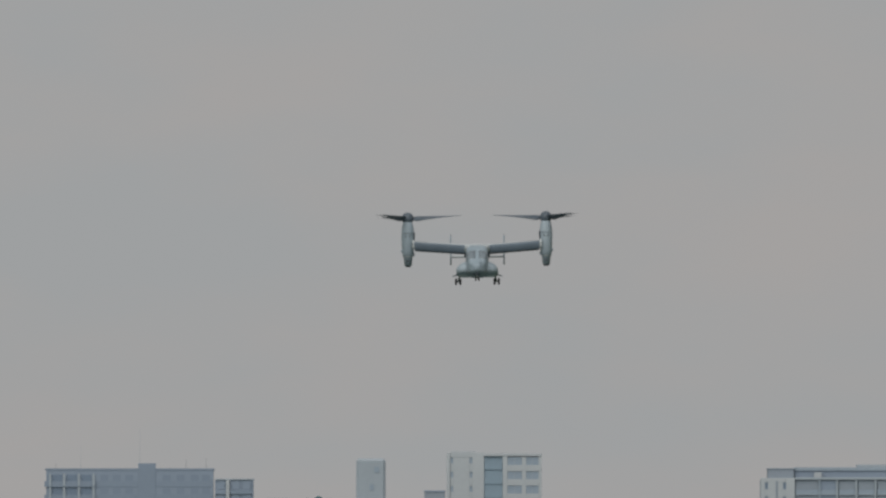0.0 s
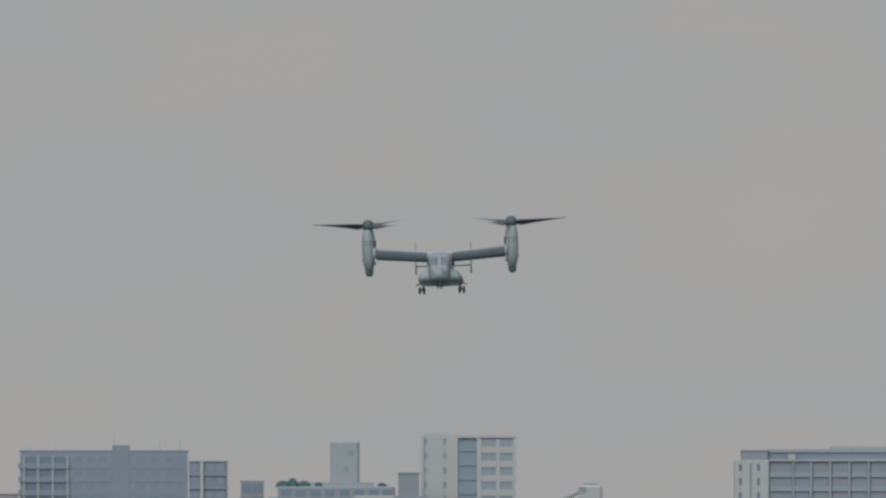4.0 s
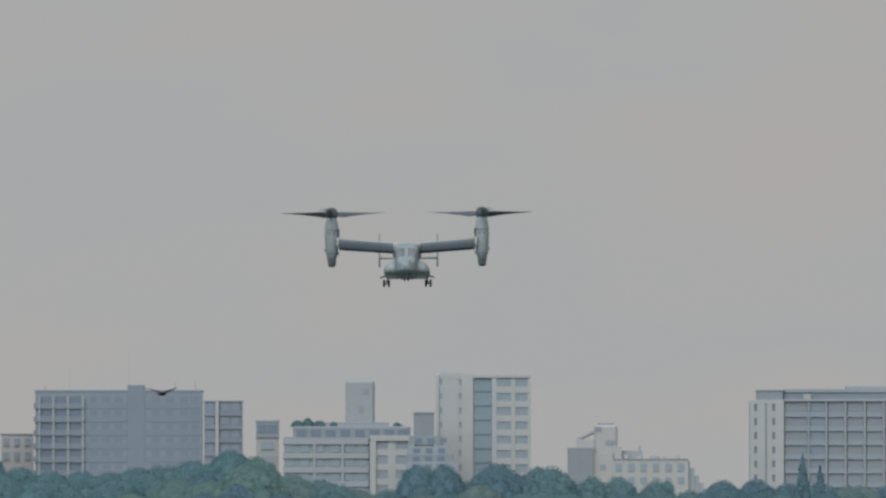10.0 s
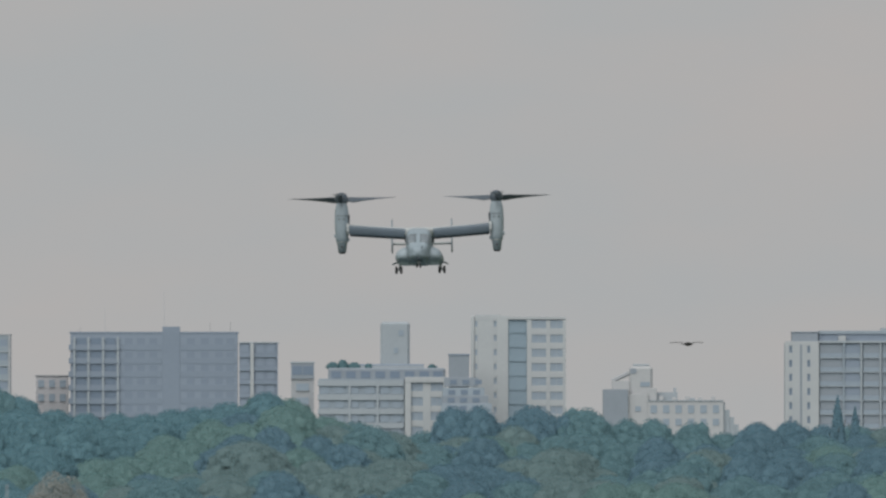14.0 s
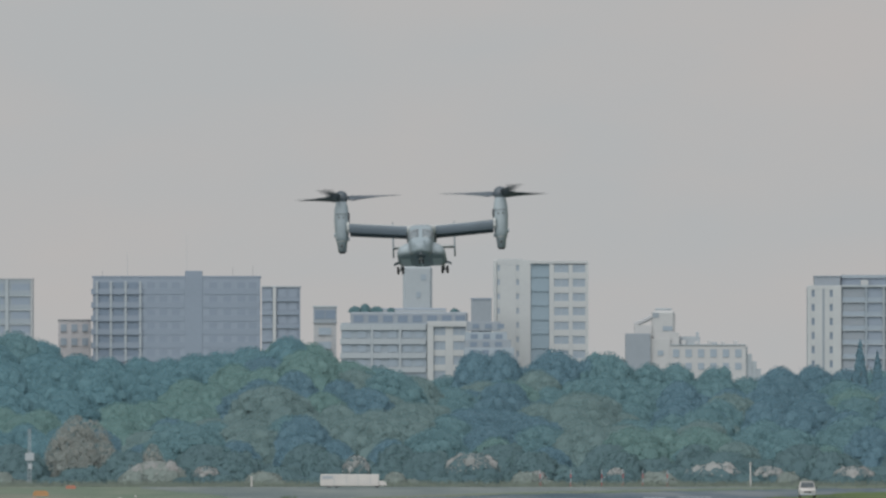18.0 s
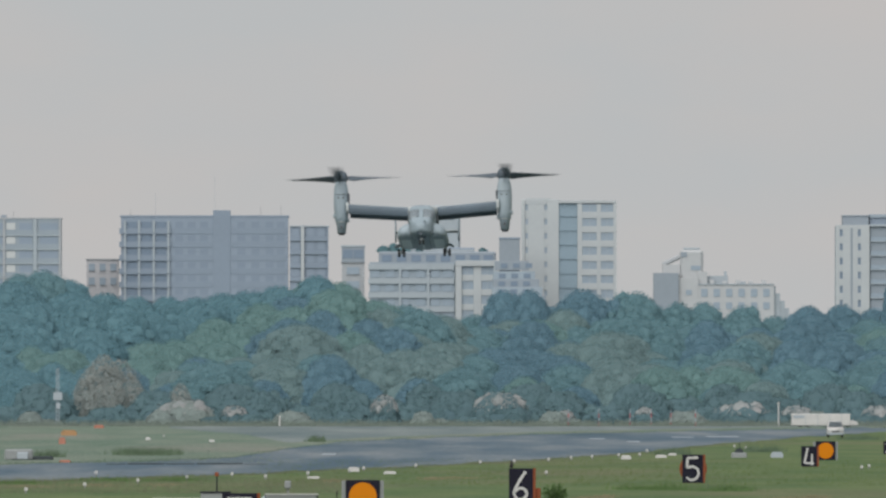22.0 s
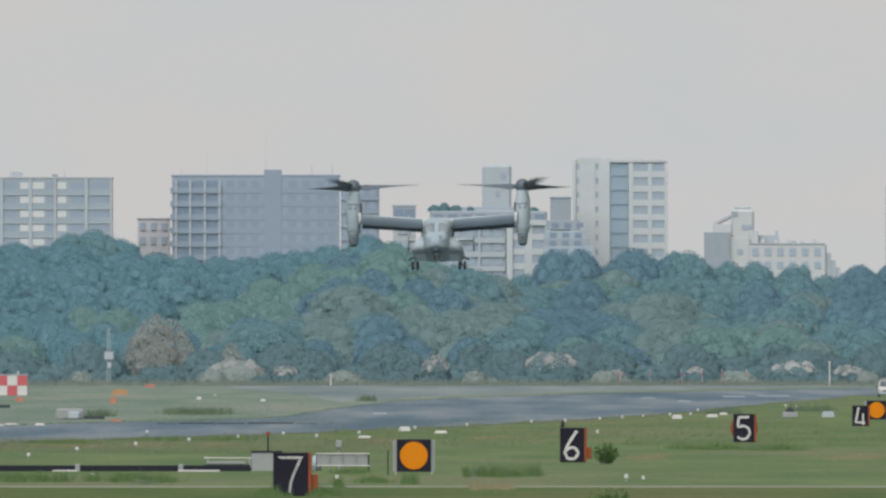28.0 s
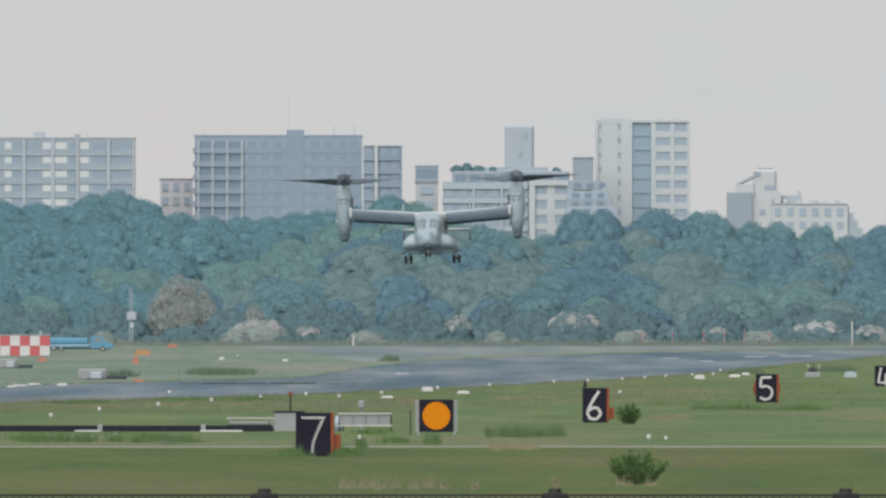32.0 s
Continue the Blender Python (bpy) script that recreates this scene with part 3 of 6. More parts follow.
def make_shrubs():
    flower = "white-blossomed shrub at the foot of the wood"
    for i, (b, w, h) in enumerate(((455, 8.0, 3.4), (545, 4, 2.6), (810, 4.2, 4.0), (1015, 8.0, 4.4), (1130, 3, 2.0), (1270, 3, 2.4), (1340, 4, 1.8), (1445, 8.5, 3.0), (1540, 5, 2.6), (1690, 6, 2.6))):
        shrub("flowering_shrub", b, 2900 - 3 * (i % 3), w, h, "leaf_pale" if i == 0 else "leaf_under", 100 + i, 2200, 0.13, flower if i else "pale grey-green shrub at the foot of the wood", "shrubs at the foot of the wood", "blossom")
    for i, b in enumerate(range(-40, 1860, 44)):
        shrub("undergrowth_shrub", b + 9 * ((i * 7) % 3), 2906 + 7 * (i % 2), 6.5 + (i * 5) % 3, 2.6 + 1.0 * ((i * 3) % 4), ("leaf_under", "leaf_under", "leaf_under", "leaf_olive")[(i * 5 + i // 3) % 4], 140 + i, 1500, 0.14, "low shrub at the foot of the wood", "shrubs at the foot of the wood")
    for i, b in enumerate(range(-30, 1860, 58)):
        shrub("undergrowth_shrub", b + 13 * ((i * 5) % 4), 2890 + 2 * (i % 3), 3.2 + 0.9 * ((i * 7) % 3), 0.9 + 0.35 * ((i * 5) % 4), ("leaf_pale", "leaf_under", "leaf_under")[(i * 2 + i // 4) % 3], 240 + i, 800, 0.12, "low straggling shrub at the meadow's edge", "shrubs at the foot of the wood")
    spray_bush(1127, 818, 2.1, 1.30, 201, 75, "leafy green bush in the mown grass")
    spray_bush(1112, 1185, 1.3, 1.25, 202, 34, "small green bush beside a distance board")


make_shrubs()


# ---- the town behind the wood ----
TOWN = "apartment blocks behind the wood"


def facade(ob, y, xs, zs, pier, band, glass, frame_mat, deep=0.3, piers=True, name="window", bands=True):
    """Bays xs [(x0, x1)] and storeys zs [(sill, head)] cut into a front at y: piers and bands stand proud, panes lie deep in them."""
    for x0, x1 in xs:
        for z0, z1 in zs:
            w = slab(name, x0, x1, y + deep, y + deep + 0.12, z0, z1, glass, ob, "", 0.01)
            if x1 - x0 > 1.4:
                slab("mullion", -0.05, 0.05, -0.12, -0.06, -(z1 - z0) / 2, (z1 - z0) / 2, frame_mat, w, "", 0.01)
    edges = sorted([q for p in xs for q in p])
    if bands:
        levels = sorted([q for p in zs for q in p])
        for x0, x1 in xs:
            for z0, z1 in zip(levels[1::2], levels[2::2]):
                slab("spandrel", x0, x1, y + 0.02, y + deep + 0.1, z0, z1, band, ob)
    if piers:
        for x0, x1 in zip(edges[1::2], edges[2::2]):
            slab("pier", x0, x1, y, y + deep + 0.1, min(z for z, _ in zs), max(z for _, z in zs), pier, ob)


def roof_bits(ob, x0, x1, y, z, seed):
    rg = random.Random(seed)
    for i in range(3):
        x = rg.uniform(x0, x1)
        part("antenna", tube_bm((x, y + 2, z), (x, y + 2, z + rg.uniform(1.0, 2.2)), 0.05, 0.03, 5), "steel", ob)


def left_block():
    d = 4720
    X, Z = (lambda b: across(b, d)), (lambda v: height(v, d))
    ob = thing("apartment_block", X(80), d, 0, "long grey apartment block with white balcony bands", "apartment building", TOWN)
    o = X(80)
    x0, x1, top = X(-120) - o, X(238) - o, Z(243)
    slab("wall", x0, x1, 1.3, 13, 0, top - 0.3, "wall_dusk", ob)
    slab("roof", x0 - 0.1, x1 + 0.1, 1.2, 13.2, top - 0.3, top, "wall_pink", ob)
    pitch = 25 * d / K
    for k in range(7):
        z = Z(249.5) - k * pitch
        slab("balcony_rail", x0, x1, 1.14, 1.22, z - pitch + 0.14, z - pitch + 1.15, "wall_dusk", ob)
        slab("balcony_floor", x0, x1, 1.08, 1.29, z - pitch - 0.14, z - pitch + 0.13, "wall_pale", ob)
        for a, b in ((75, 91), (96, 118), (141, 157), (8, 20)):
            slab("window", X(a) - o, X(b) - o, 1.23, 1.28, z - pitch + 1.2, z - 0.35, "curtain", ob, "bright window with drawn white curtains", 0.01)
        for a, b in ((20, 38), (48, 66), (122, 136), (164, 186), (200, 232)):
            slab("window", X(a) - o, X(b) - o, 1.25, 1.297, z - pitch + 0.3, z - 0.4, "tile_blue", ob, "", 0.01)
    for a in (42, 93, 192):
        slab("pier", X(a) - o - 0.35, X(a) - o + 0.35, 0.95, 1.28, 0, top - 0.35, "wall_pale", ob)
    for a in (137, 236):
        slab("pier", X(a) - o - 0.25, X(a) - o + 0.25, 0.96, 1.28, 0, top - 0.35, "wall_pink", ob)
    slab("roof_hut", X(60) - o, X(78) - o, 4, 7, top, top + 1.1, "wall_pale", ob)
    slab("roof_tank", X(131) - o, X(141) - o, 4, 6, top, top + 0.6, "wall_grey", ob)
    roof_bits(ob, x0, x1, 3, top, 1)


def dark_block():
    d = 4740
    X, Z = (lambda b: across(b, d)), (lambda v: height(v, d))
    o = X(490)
    ob = thing("apartment_block", o, d, 0, "long apartment block with stacked balconies, haze in its blue-grey", "apartment building", TOWN)
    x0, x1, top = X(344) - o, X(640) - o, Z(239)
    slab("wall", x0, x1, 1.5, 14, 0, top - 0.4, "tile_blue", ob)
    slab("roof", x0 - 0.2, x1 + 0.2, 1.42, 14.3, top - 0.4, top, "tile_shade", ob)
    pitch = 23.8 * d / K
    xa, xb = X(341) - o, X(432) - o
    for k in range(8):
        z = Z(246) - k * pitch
        # rails a tone darker than the wall, to offset the light they catch
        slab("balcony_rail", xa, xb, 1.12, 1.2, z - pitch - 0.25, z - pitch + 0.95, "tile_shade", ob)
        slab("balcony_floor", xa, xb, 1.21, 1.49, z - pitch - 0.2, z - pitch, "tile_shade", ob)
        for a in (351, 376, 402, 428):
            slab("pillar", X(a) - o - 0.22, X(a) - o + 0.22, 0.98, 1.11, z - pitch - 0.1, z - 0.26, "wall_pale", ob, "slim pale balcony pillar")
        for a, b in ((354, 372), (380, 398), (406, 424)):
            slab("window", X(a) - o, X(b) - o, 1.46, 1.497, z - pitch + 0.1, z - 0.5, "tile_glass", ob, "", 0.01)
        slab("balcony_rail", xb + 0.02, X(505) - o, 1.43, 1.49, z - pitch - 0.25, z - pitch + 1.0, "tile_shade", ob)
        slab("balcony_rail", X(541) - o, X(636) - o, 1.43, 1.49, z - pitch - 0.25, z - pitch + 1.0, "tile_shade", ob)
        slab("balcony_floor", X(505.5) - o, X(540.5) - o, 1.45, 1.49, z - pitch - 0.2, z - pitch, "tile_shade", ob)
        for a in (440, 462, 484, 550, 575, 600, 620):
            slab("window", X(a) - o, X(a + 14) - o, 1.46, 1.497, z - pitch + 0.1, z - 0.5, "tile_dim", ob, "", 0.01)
    # darker tone on the core too, since nothing shades it
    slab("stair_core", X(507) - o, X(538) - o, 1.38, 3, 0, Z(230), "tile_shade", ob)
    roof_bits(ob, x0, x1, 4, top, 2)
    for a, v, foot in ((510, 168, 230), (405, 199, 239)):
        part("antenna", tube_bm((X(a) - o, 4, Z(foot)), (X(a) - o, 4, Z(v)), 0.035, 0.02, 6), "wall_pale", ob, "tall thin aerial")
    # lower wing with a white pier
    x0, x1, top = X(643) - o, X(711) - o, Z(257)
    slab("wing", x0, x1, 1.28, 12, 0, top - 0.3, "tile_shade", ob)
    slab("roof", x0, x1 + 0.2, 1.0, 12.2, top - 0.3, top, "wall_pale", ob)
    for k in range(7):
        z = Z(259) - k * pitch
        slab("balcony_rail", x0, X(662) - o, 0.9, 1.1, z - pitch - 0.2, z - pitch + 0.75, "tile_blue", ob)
        slab("balcony_rail", X(669) - o, x1, 0.9, 1.1, z - pitch - 0.2, z - pitch + 0.75, "tile_shade", ob)
        slab("balcony_floor", x0, x1, 1.11, 1.27, z - pitch - 0.3, z - pitch - 0.02, "wall_white", ob)
        for a in (646, 672, 692):
            slab("window", X(a) - o, X(a + 14) - o, 1.18, 1.275, z - pitch + 0.8, z - 0.35, "tile_blue", ob, "", 0.01)
    slab("pier", X(662.5) - o, X(668.5) - o, 0.6, 1.27, 0, top - 0.32, "wall_white", ob, "tall white pier")
    slab("pier", X(708.5) - o, X(711) - o, 0.7, 1.27, 0, top - 0.32, "tile_shade", ob)


def plain_house(b0, b1, v, d, mat, label, rows=0, cols=0, glass="window_glass", depth=9, cap="roof_felt"):
    X, Z = (lambda b: across(b, d)), (lambda v: height(v, d))
    o = X((b0 + b1) / 2)
    ob = thing("house" if v > 330 else "apartment_block", o, d, 0, label, "building", TOWN)
    x0, x1, top = X(b0) - o, X(b1) - o, Z(v)
    slab("wall", x0, x1, 0.4, depth, 0, top - 0.25, mat, ob)
    slab("roof", x0 - 0.15, x1 + 0.15, 0.2, depth + 0.15, top - 0.25, top, cap, ob)
    for k in range(rows):
        for c in range(cols):
            w = (x1 - x0) / cols
            xa, z = x0 + w * (c + 0.22), top - 1.0 - 2.95 * k
            f = slab("window", xa, xa + w * 0.56, 0.3, 0.39, z - 1.5, z, glass, ob, "", 0.01)
            slab("sill", -w * 0.3, w * 0.3, -0.2, -0.05, -0.85, -0.76, cap, f, "", 0.01)
    return ob


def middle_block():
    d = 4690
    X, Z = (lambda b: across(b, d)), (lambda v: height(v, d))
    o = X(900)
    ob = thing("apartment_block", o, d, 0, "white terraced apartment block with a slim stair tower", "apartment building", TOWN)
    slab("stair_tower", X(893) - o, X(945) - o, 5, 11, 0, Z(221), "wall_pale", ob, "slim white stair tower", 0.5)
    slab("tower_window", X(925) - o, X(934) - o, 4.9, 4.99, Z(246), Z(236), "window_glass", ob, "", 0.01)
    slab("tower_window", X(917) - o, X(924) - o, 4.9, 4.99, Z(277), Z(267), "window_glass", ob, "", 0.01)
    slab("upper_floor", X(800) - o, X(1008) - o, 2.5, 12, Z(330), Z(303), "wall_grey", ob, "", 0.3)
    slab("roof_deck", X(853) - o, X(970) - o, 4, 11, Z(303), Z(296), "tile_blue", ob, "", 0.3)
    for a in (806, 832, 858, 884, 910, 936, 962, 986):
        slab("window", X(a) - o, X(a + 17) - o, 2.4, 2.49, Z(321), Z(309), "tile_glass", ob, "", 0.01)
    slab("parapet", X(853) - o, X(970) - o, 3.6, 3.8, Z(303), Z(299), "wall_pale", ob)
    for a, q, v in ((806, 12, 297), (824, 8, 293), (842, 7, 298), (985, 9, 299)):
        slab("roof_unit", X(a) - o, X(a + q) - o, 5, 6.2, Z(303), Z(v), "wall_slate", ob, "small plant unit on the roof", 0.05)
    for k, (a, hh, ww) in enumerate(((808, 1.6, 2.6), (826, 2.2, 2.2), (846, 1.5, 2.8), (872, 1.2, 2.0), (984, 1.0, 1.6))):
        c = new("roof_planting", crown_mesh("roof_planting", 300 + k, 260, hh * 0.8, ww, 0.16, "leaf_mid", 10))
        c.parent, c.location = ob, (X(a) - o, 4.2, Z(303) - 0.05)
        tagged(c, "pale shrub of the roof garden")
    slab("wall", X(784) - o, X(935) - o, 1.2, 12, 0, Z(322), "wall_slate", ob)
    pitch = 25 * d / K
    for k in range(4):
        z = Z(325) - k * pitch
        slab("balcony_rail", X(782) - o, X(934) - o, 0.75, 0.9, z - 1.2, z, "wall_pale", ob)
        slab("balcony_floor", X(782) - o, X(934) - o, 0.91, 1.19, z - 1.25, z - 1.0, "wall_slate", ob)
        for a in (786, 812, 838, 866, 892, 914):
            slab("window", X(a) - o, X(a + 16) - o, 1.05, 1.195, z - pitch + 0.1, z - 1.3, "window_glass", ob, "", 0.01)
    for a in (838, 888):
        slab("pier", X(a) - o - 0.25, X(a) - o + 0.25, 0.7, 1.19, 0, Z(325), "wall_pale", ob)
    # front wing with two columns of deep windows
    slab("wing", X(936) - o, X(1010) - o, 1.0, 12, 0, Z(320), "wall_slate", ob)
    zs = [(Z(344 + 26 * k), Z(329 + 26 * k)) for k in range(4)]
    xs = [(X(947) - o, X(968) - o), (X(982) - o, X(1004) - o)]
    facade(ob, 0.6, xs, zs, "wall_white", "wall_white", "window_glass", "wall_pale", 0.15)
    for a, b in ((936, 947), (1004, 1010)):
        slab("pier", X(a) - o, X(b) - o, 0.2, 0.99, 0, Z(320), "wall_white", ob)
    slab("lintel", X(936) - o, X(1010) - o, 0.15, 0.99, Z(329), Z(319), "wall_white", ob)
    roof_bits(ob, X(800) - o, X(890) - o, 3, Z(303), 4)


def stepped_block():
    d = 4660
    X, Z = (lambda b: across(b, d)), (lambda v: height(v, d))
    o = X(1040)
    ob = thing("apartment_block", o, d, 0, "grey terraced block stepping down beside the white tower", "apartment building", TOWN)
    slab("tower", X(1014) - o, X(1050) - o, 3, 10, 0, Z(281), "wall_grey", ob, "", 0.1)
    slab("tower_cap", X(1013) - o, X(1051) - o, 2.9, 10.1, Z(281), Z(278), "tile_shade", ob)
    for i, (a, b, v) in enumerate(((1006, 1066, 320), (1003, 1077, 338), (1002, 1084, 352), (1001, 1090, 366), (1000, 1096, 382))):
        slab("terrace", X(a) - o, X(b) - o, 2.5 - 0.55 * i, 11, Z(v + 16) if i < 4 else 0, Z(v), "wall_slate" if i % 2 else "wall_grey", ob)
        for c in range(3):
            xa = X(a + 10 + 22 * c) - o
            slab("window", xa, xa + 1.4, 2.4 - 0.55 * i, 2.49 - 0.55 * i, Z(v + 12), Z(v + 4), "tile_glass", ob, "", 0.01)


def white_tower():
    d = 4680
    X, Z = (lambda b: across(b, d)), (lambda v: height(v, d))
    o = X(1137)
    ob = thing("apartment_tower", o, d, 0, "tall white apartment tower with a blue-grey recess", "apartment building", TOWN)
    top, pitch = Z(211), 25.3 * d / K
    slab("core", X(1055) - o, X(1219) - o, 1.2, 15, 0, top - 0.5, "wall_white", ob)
    slab("recess", X(1119) - o, X(1152) - o, 0.45, 1.19, 0, Z(217), "recess_blue", ob, "blue-grey balcony recess")
    for k in range(8):
        z = Z(233) - k * pitch
        slab("balcony_rail", X(1120) - o, X(1151.5) - o, 0.27, 0.37, z - 0.95, z + 0.25, "recess_blue", ob)
        slab("balcony_floor", X(1120) - o, X(1151.5) - o, 0.38, 0.44, z - 1.15, z - 0.96, "recess_blue", ob)
    # blind end wall with two columns of slot windows
    zs = [(Z(230 + 25.3 * k), Z(220 + 25.3 * k)) for k in range(8)]
    xs = [(X(1060) - o, X(1064.5) - o), (X(1093.5) - o, X(1098.5) - o)]
    facade(ob, 0.1, xs, zs, "wall_white", "wall_white", "window_glass", "wall_pale", 0.15)
    slab("pier", X(1053) - o, X(1060) - o, 0.35, 1.19, 0, top, "wall_white", ob, "", 0.25)
    slab("pier", X(1098.5) - o, X(1119) - o, 0.1, 1.19, 0, top, "wall_white", ob)
    slab("lintel", X(1060) - o, X(1098.5) - o, 0.1, 1.19, Z(220), top, "wall_white", ob)
    # window wall
    zs = [(Z(233 + 25.3 * k), Z(219 + 25.3 * k)) for k in range(8)]
    xs = [(X(1160.5) - o, X(1186) - o), (X(1193.5) - o, X(1215.5) - o)]
    facade(ob, 0.0, xs, zs, "wall_white", "wall_white", "window_glass", "wall_pale", 0.15)
    slab("pier", X(1152) - o, X(1160.5) - o, 0.0, 1.19, 0, Z(214), "wall_white", ob)
    slab("pier", X(1215.5) - o, X(1221) - o, 0.0, 1.19, 0, Z(214), "wall_white", ob)
    slab("lintel", X(1119) - o, X(1221) - o, -0.1, 1.25, Z(217.5), Z(212.5), "wall_white", ob)
    slab("roof", X(1120) - o, X(1221) - o, 1.26, 15, top - 0.5, Z(212.6), "roof_felt", ob)
    slab("roof_hut", X(1062) - o, X(1105) - o, 4, 10, top - 0.4, top + 0.3, "wall_white", ob)


def villa_block():
    d = 4640
    X, Z = (lambda b: across(b, d)), (lambda v: height(v, d))
    o = X(1400)
    ob = thing("apartment_block", o, d, 0, "low white stepped building with a round-topped stair tower", "apartment building", TOWN)
    slab("grey_wing", X(1287) - o, X(1331) - o, 0, 9, 0, Z(341), "wall_grey", ob, "dark grey end wing")
    slab("stair_tower", X(1334) - o, X(1375) - o, 2, 9, 0, Z(300), "wall_chalk", ob, "", 0.5)
    slab("tower_window", X(1335) - o, X(1346) - o, 1.9, 1.99, Z(313), Z(304), "wall_grey", ob, "", 0.01)
    slab("tower_window", X(1353) - o, X(1370) - o, 1.9, 1.99, Z(336), Z(328), "window_glass", ob, "", 0.01)
    bm = tube_bm((X(1303) - o, 3, Z(326)), (X(1333) - o, 3, Z(312)), 0.5, 0.5, 6)
    part("sloping_roof", bm, "wall_pink", ob)
    slab("stair_block", X(1303) - o, X(1334) - o, 2.2, 8, 0, Z(326), "wall_chalk", ob)
    slab("front_wall", X(1331) - o, X(1366) - o, 0.8, 9, 0, Z(350), "wall_chalk", ob)
    slab("step", X(1366) - o, X(1382) - o, 1.5, 9, 0, Z(339), "wall_chalk", ob)
    slab("step", X(1382) - o, X(1419) - o, 3, 9, 0, Z(346), "wall_pale", ob)
    slab("long_wing", X(1366) - o, X(1500) - o, 0.5, 10, 0, Z(362), "wall_chalk", ob)
    slab("roof", X(1366) - o, X(1500) - o, 0.3, 10.2, Z(362), Z(360), "wall_pale", ob)
    for c in range(6):
        xa = X(1371 + 22 * c) - o
        slab("window", xa, xa + 1.3, 0.4, 0.49, Z(383), Z(369), "window_glass", ob, "", 0.01)
        slab("window", xa, xa + 1.3, 0.4, 0.49, Z(405), Z(393), "window_glass", ob, "", 0.01)
    for c in range(5):
        xa = X(1386 + 23 * c) - o
        slab("dormer", xa, xa + 0.9, 1.2, 2.4, Z(360), Z(353 + 2 * (c % 2)), "wall_chalk", ob, "", 0.05)
    slab("tower_cap", X(1340) - o, X(1369) - o, 2.6, 8.4, Z(300), Z(296), "wall_pale", ob, "", 0.4)
    for i in range(4):
        slab("terrace", X(1500) - o, X(1503 + 8 * i) - o, 1 + 0.2 * i, 10, 0, Z(364 + 13 * i), "wall_pale", ob)
    slab("window", X(1344) - o, X(1354) - o, 0.7, 0.79, Z(380), Z(371), "window_glass", ob, "", 0.01)
    slab("chimney", X(1412) - o, X(1417) - o, 4, 5, Z(346), Z(338), "wall_pale", ob)
    slab("chimney", X(1440) - o, X(1450) - o, 4, 5, Z(360), Z(356), "wall_pale", ob)


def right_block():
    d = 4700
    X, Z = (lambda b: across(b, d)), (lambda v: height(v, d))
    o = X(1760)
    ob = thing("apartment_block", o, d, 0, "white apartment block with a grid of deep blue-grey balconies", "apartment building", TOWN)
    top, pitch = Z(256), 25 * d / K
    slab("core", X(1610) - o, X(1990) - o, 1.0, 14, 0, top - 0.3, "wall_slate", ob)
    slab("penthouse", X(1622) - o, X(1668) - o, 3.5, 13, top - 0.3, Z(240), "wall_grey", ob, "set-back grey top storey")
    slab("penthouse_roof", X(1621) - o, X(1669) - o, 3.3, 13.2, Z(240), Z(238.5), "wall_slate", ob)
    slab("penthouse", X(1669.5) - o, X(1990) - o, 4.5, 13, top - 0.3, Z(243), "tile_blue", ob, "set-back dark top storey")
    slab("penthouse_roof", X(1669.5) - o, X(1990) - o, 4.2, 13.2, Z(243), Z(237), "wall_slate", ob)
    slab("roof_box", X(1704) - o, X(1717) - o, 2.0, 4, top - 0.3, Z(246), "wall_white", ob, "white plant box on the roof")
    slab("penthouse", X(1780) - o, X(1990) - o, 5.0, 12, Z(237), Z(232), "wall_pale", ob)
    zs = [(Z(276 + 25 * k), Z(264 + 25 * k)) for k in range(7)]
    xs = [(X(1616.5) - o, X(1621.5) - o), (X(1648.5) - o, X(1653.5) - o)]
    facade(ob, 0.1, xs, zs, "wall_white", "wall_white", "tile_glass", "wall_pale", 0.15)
    # a groove's shade, put on the wall as a darker raised strip
    slab("drain_recess", X(1635.5) - o, X(1639) - o, 0.02, 0.09, 0, Z(262), "wall_grey", ob, "grey strip standing in for the shade of a wall groove")
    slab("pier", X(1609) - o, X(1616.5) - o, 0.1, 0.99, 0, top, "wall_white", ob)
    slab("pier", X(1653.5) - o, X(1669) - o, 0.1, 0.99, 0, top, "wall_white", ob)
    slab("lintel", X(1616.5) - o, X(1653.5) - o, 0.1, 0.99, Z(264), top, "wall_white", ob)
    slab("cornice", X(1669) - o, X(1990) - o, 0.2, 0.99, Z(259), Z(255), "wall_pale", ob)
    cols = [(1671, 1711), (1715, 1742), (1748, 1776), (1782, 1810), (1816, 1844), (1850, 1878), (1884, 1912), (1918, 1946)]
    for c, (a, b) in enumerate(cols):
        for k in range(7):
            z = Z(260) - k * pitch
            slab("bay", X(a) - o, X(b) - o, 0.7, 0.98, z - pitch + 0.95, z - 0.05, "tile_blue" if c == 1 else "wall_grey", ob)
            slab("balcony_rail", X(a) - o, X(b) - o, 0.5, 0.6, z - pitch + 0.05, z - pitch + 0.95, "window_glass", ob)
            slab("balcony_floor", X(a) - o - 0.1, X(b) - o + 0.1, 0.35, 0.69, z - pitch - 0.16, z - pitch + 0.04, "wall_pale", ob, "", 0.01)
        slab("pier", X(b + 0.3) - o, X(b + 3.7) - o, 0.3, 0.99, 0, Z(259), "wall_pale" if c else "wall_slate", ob)


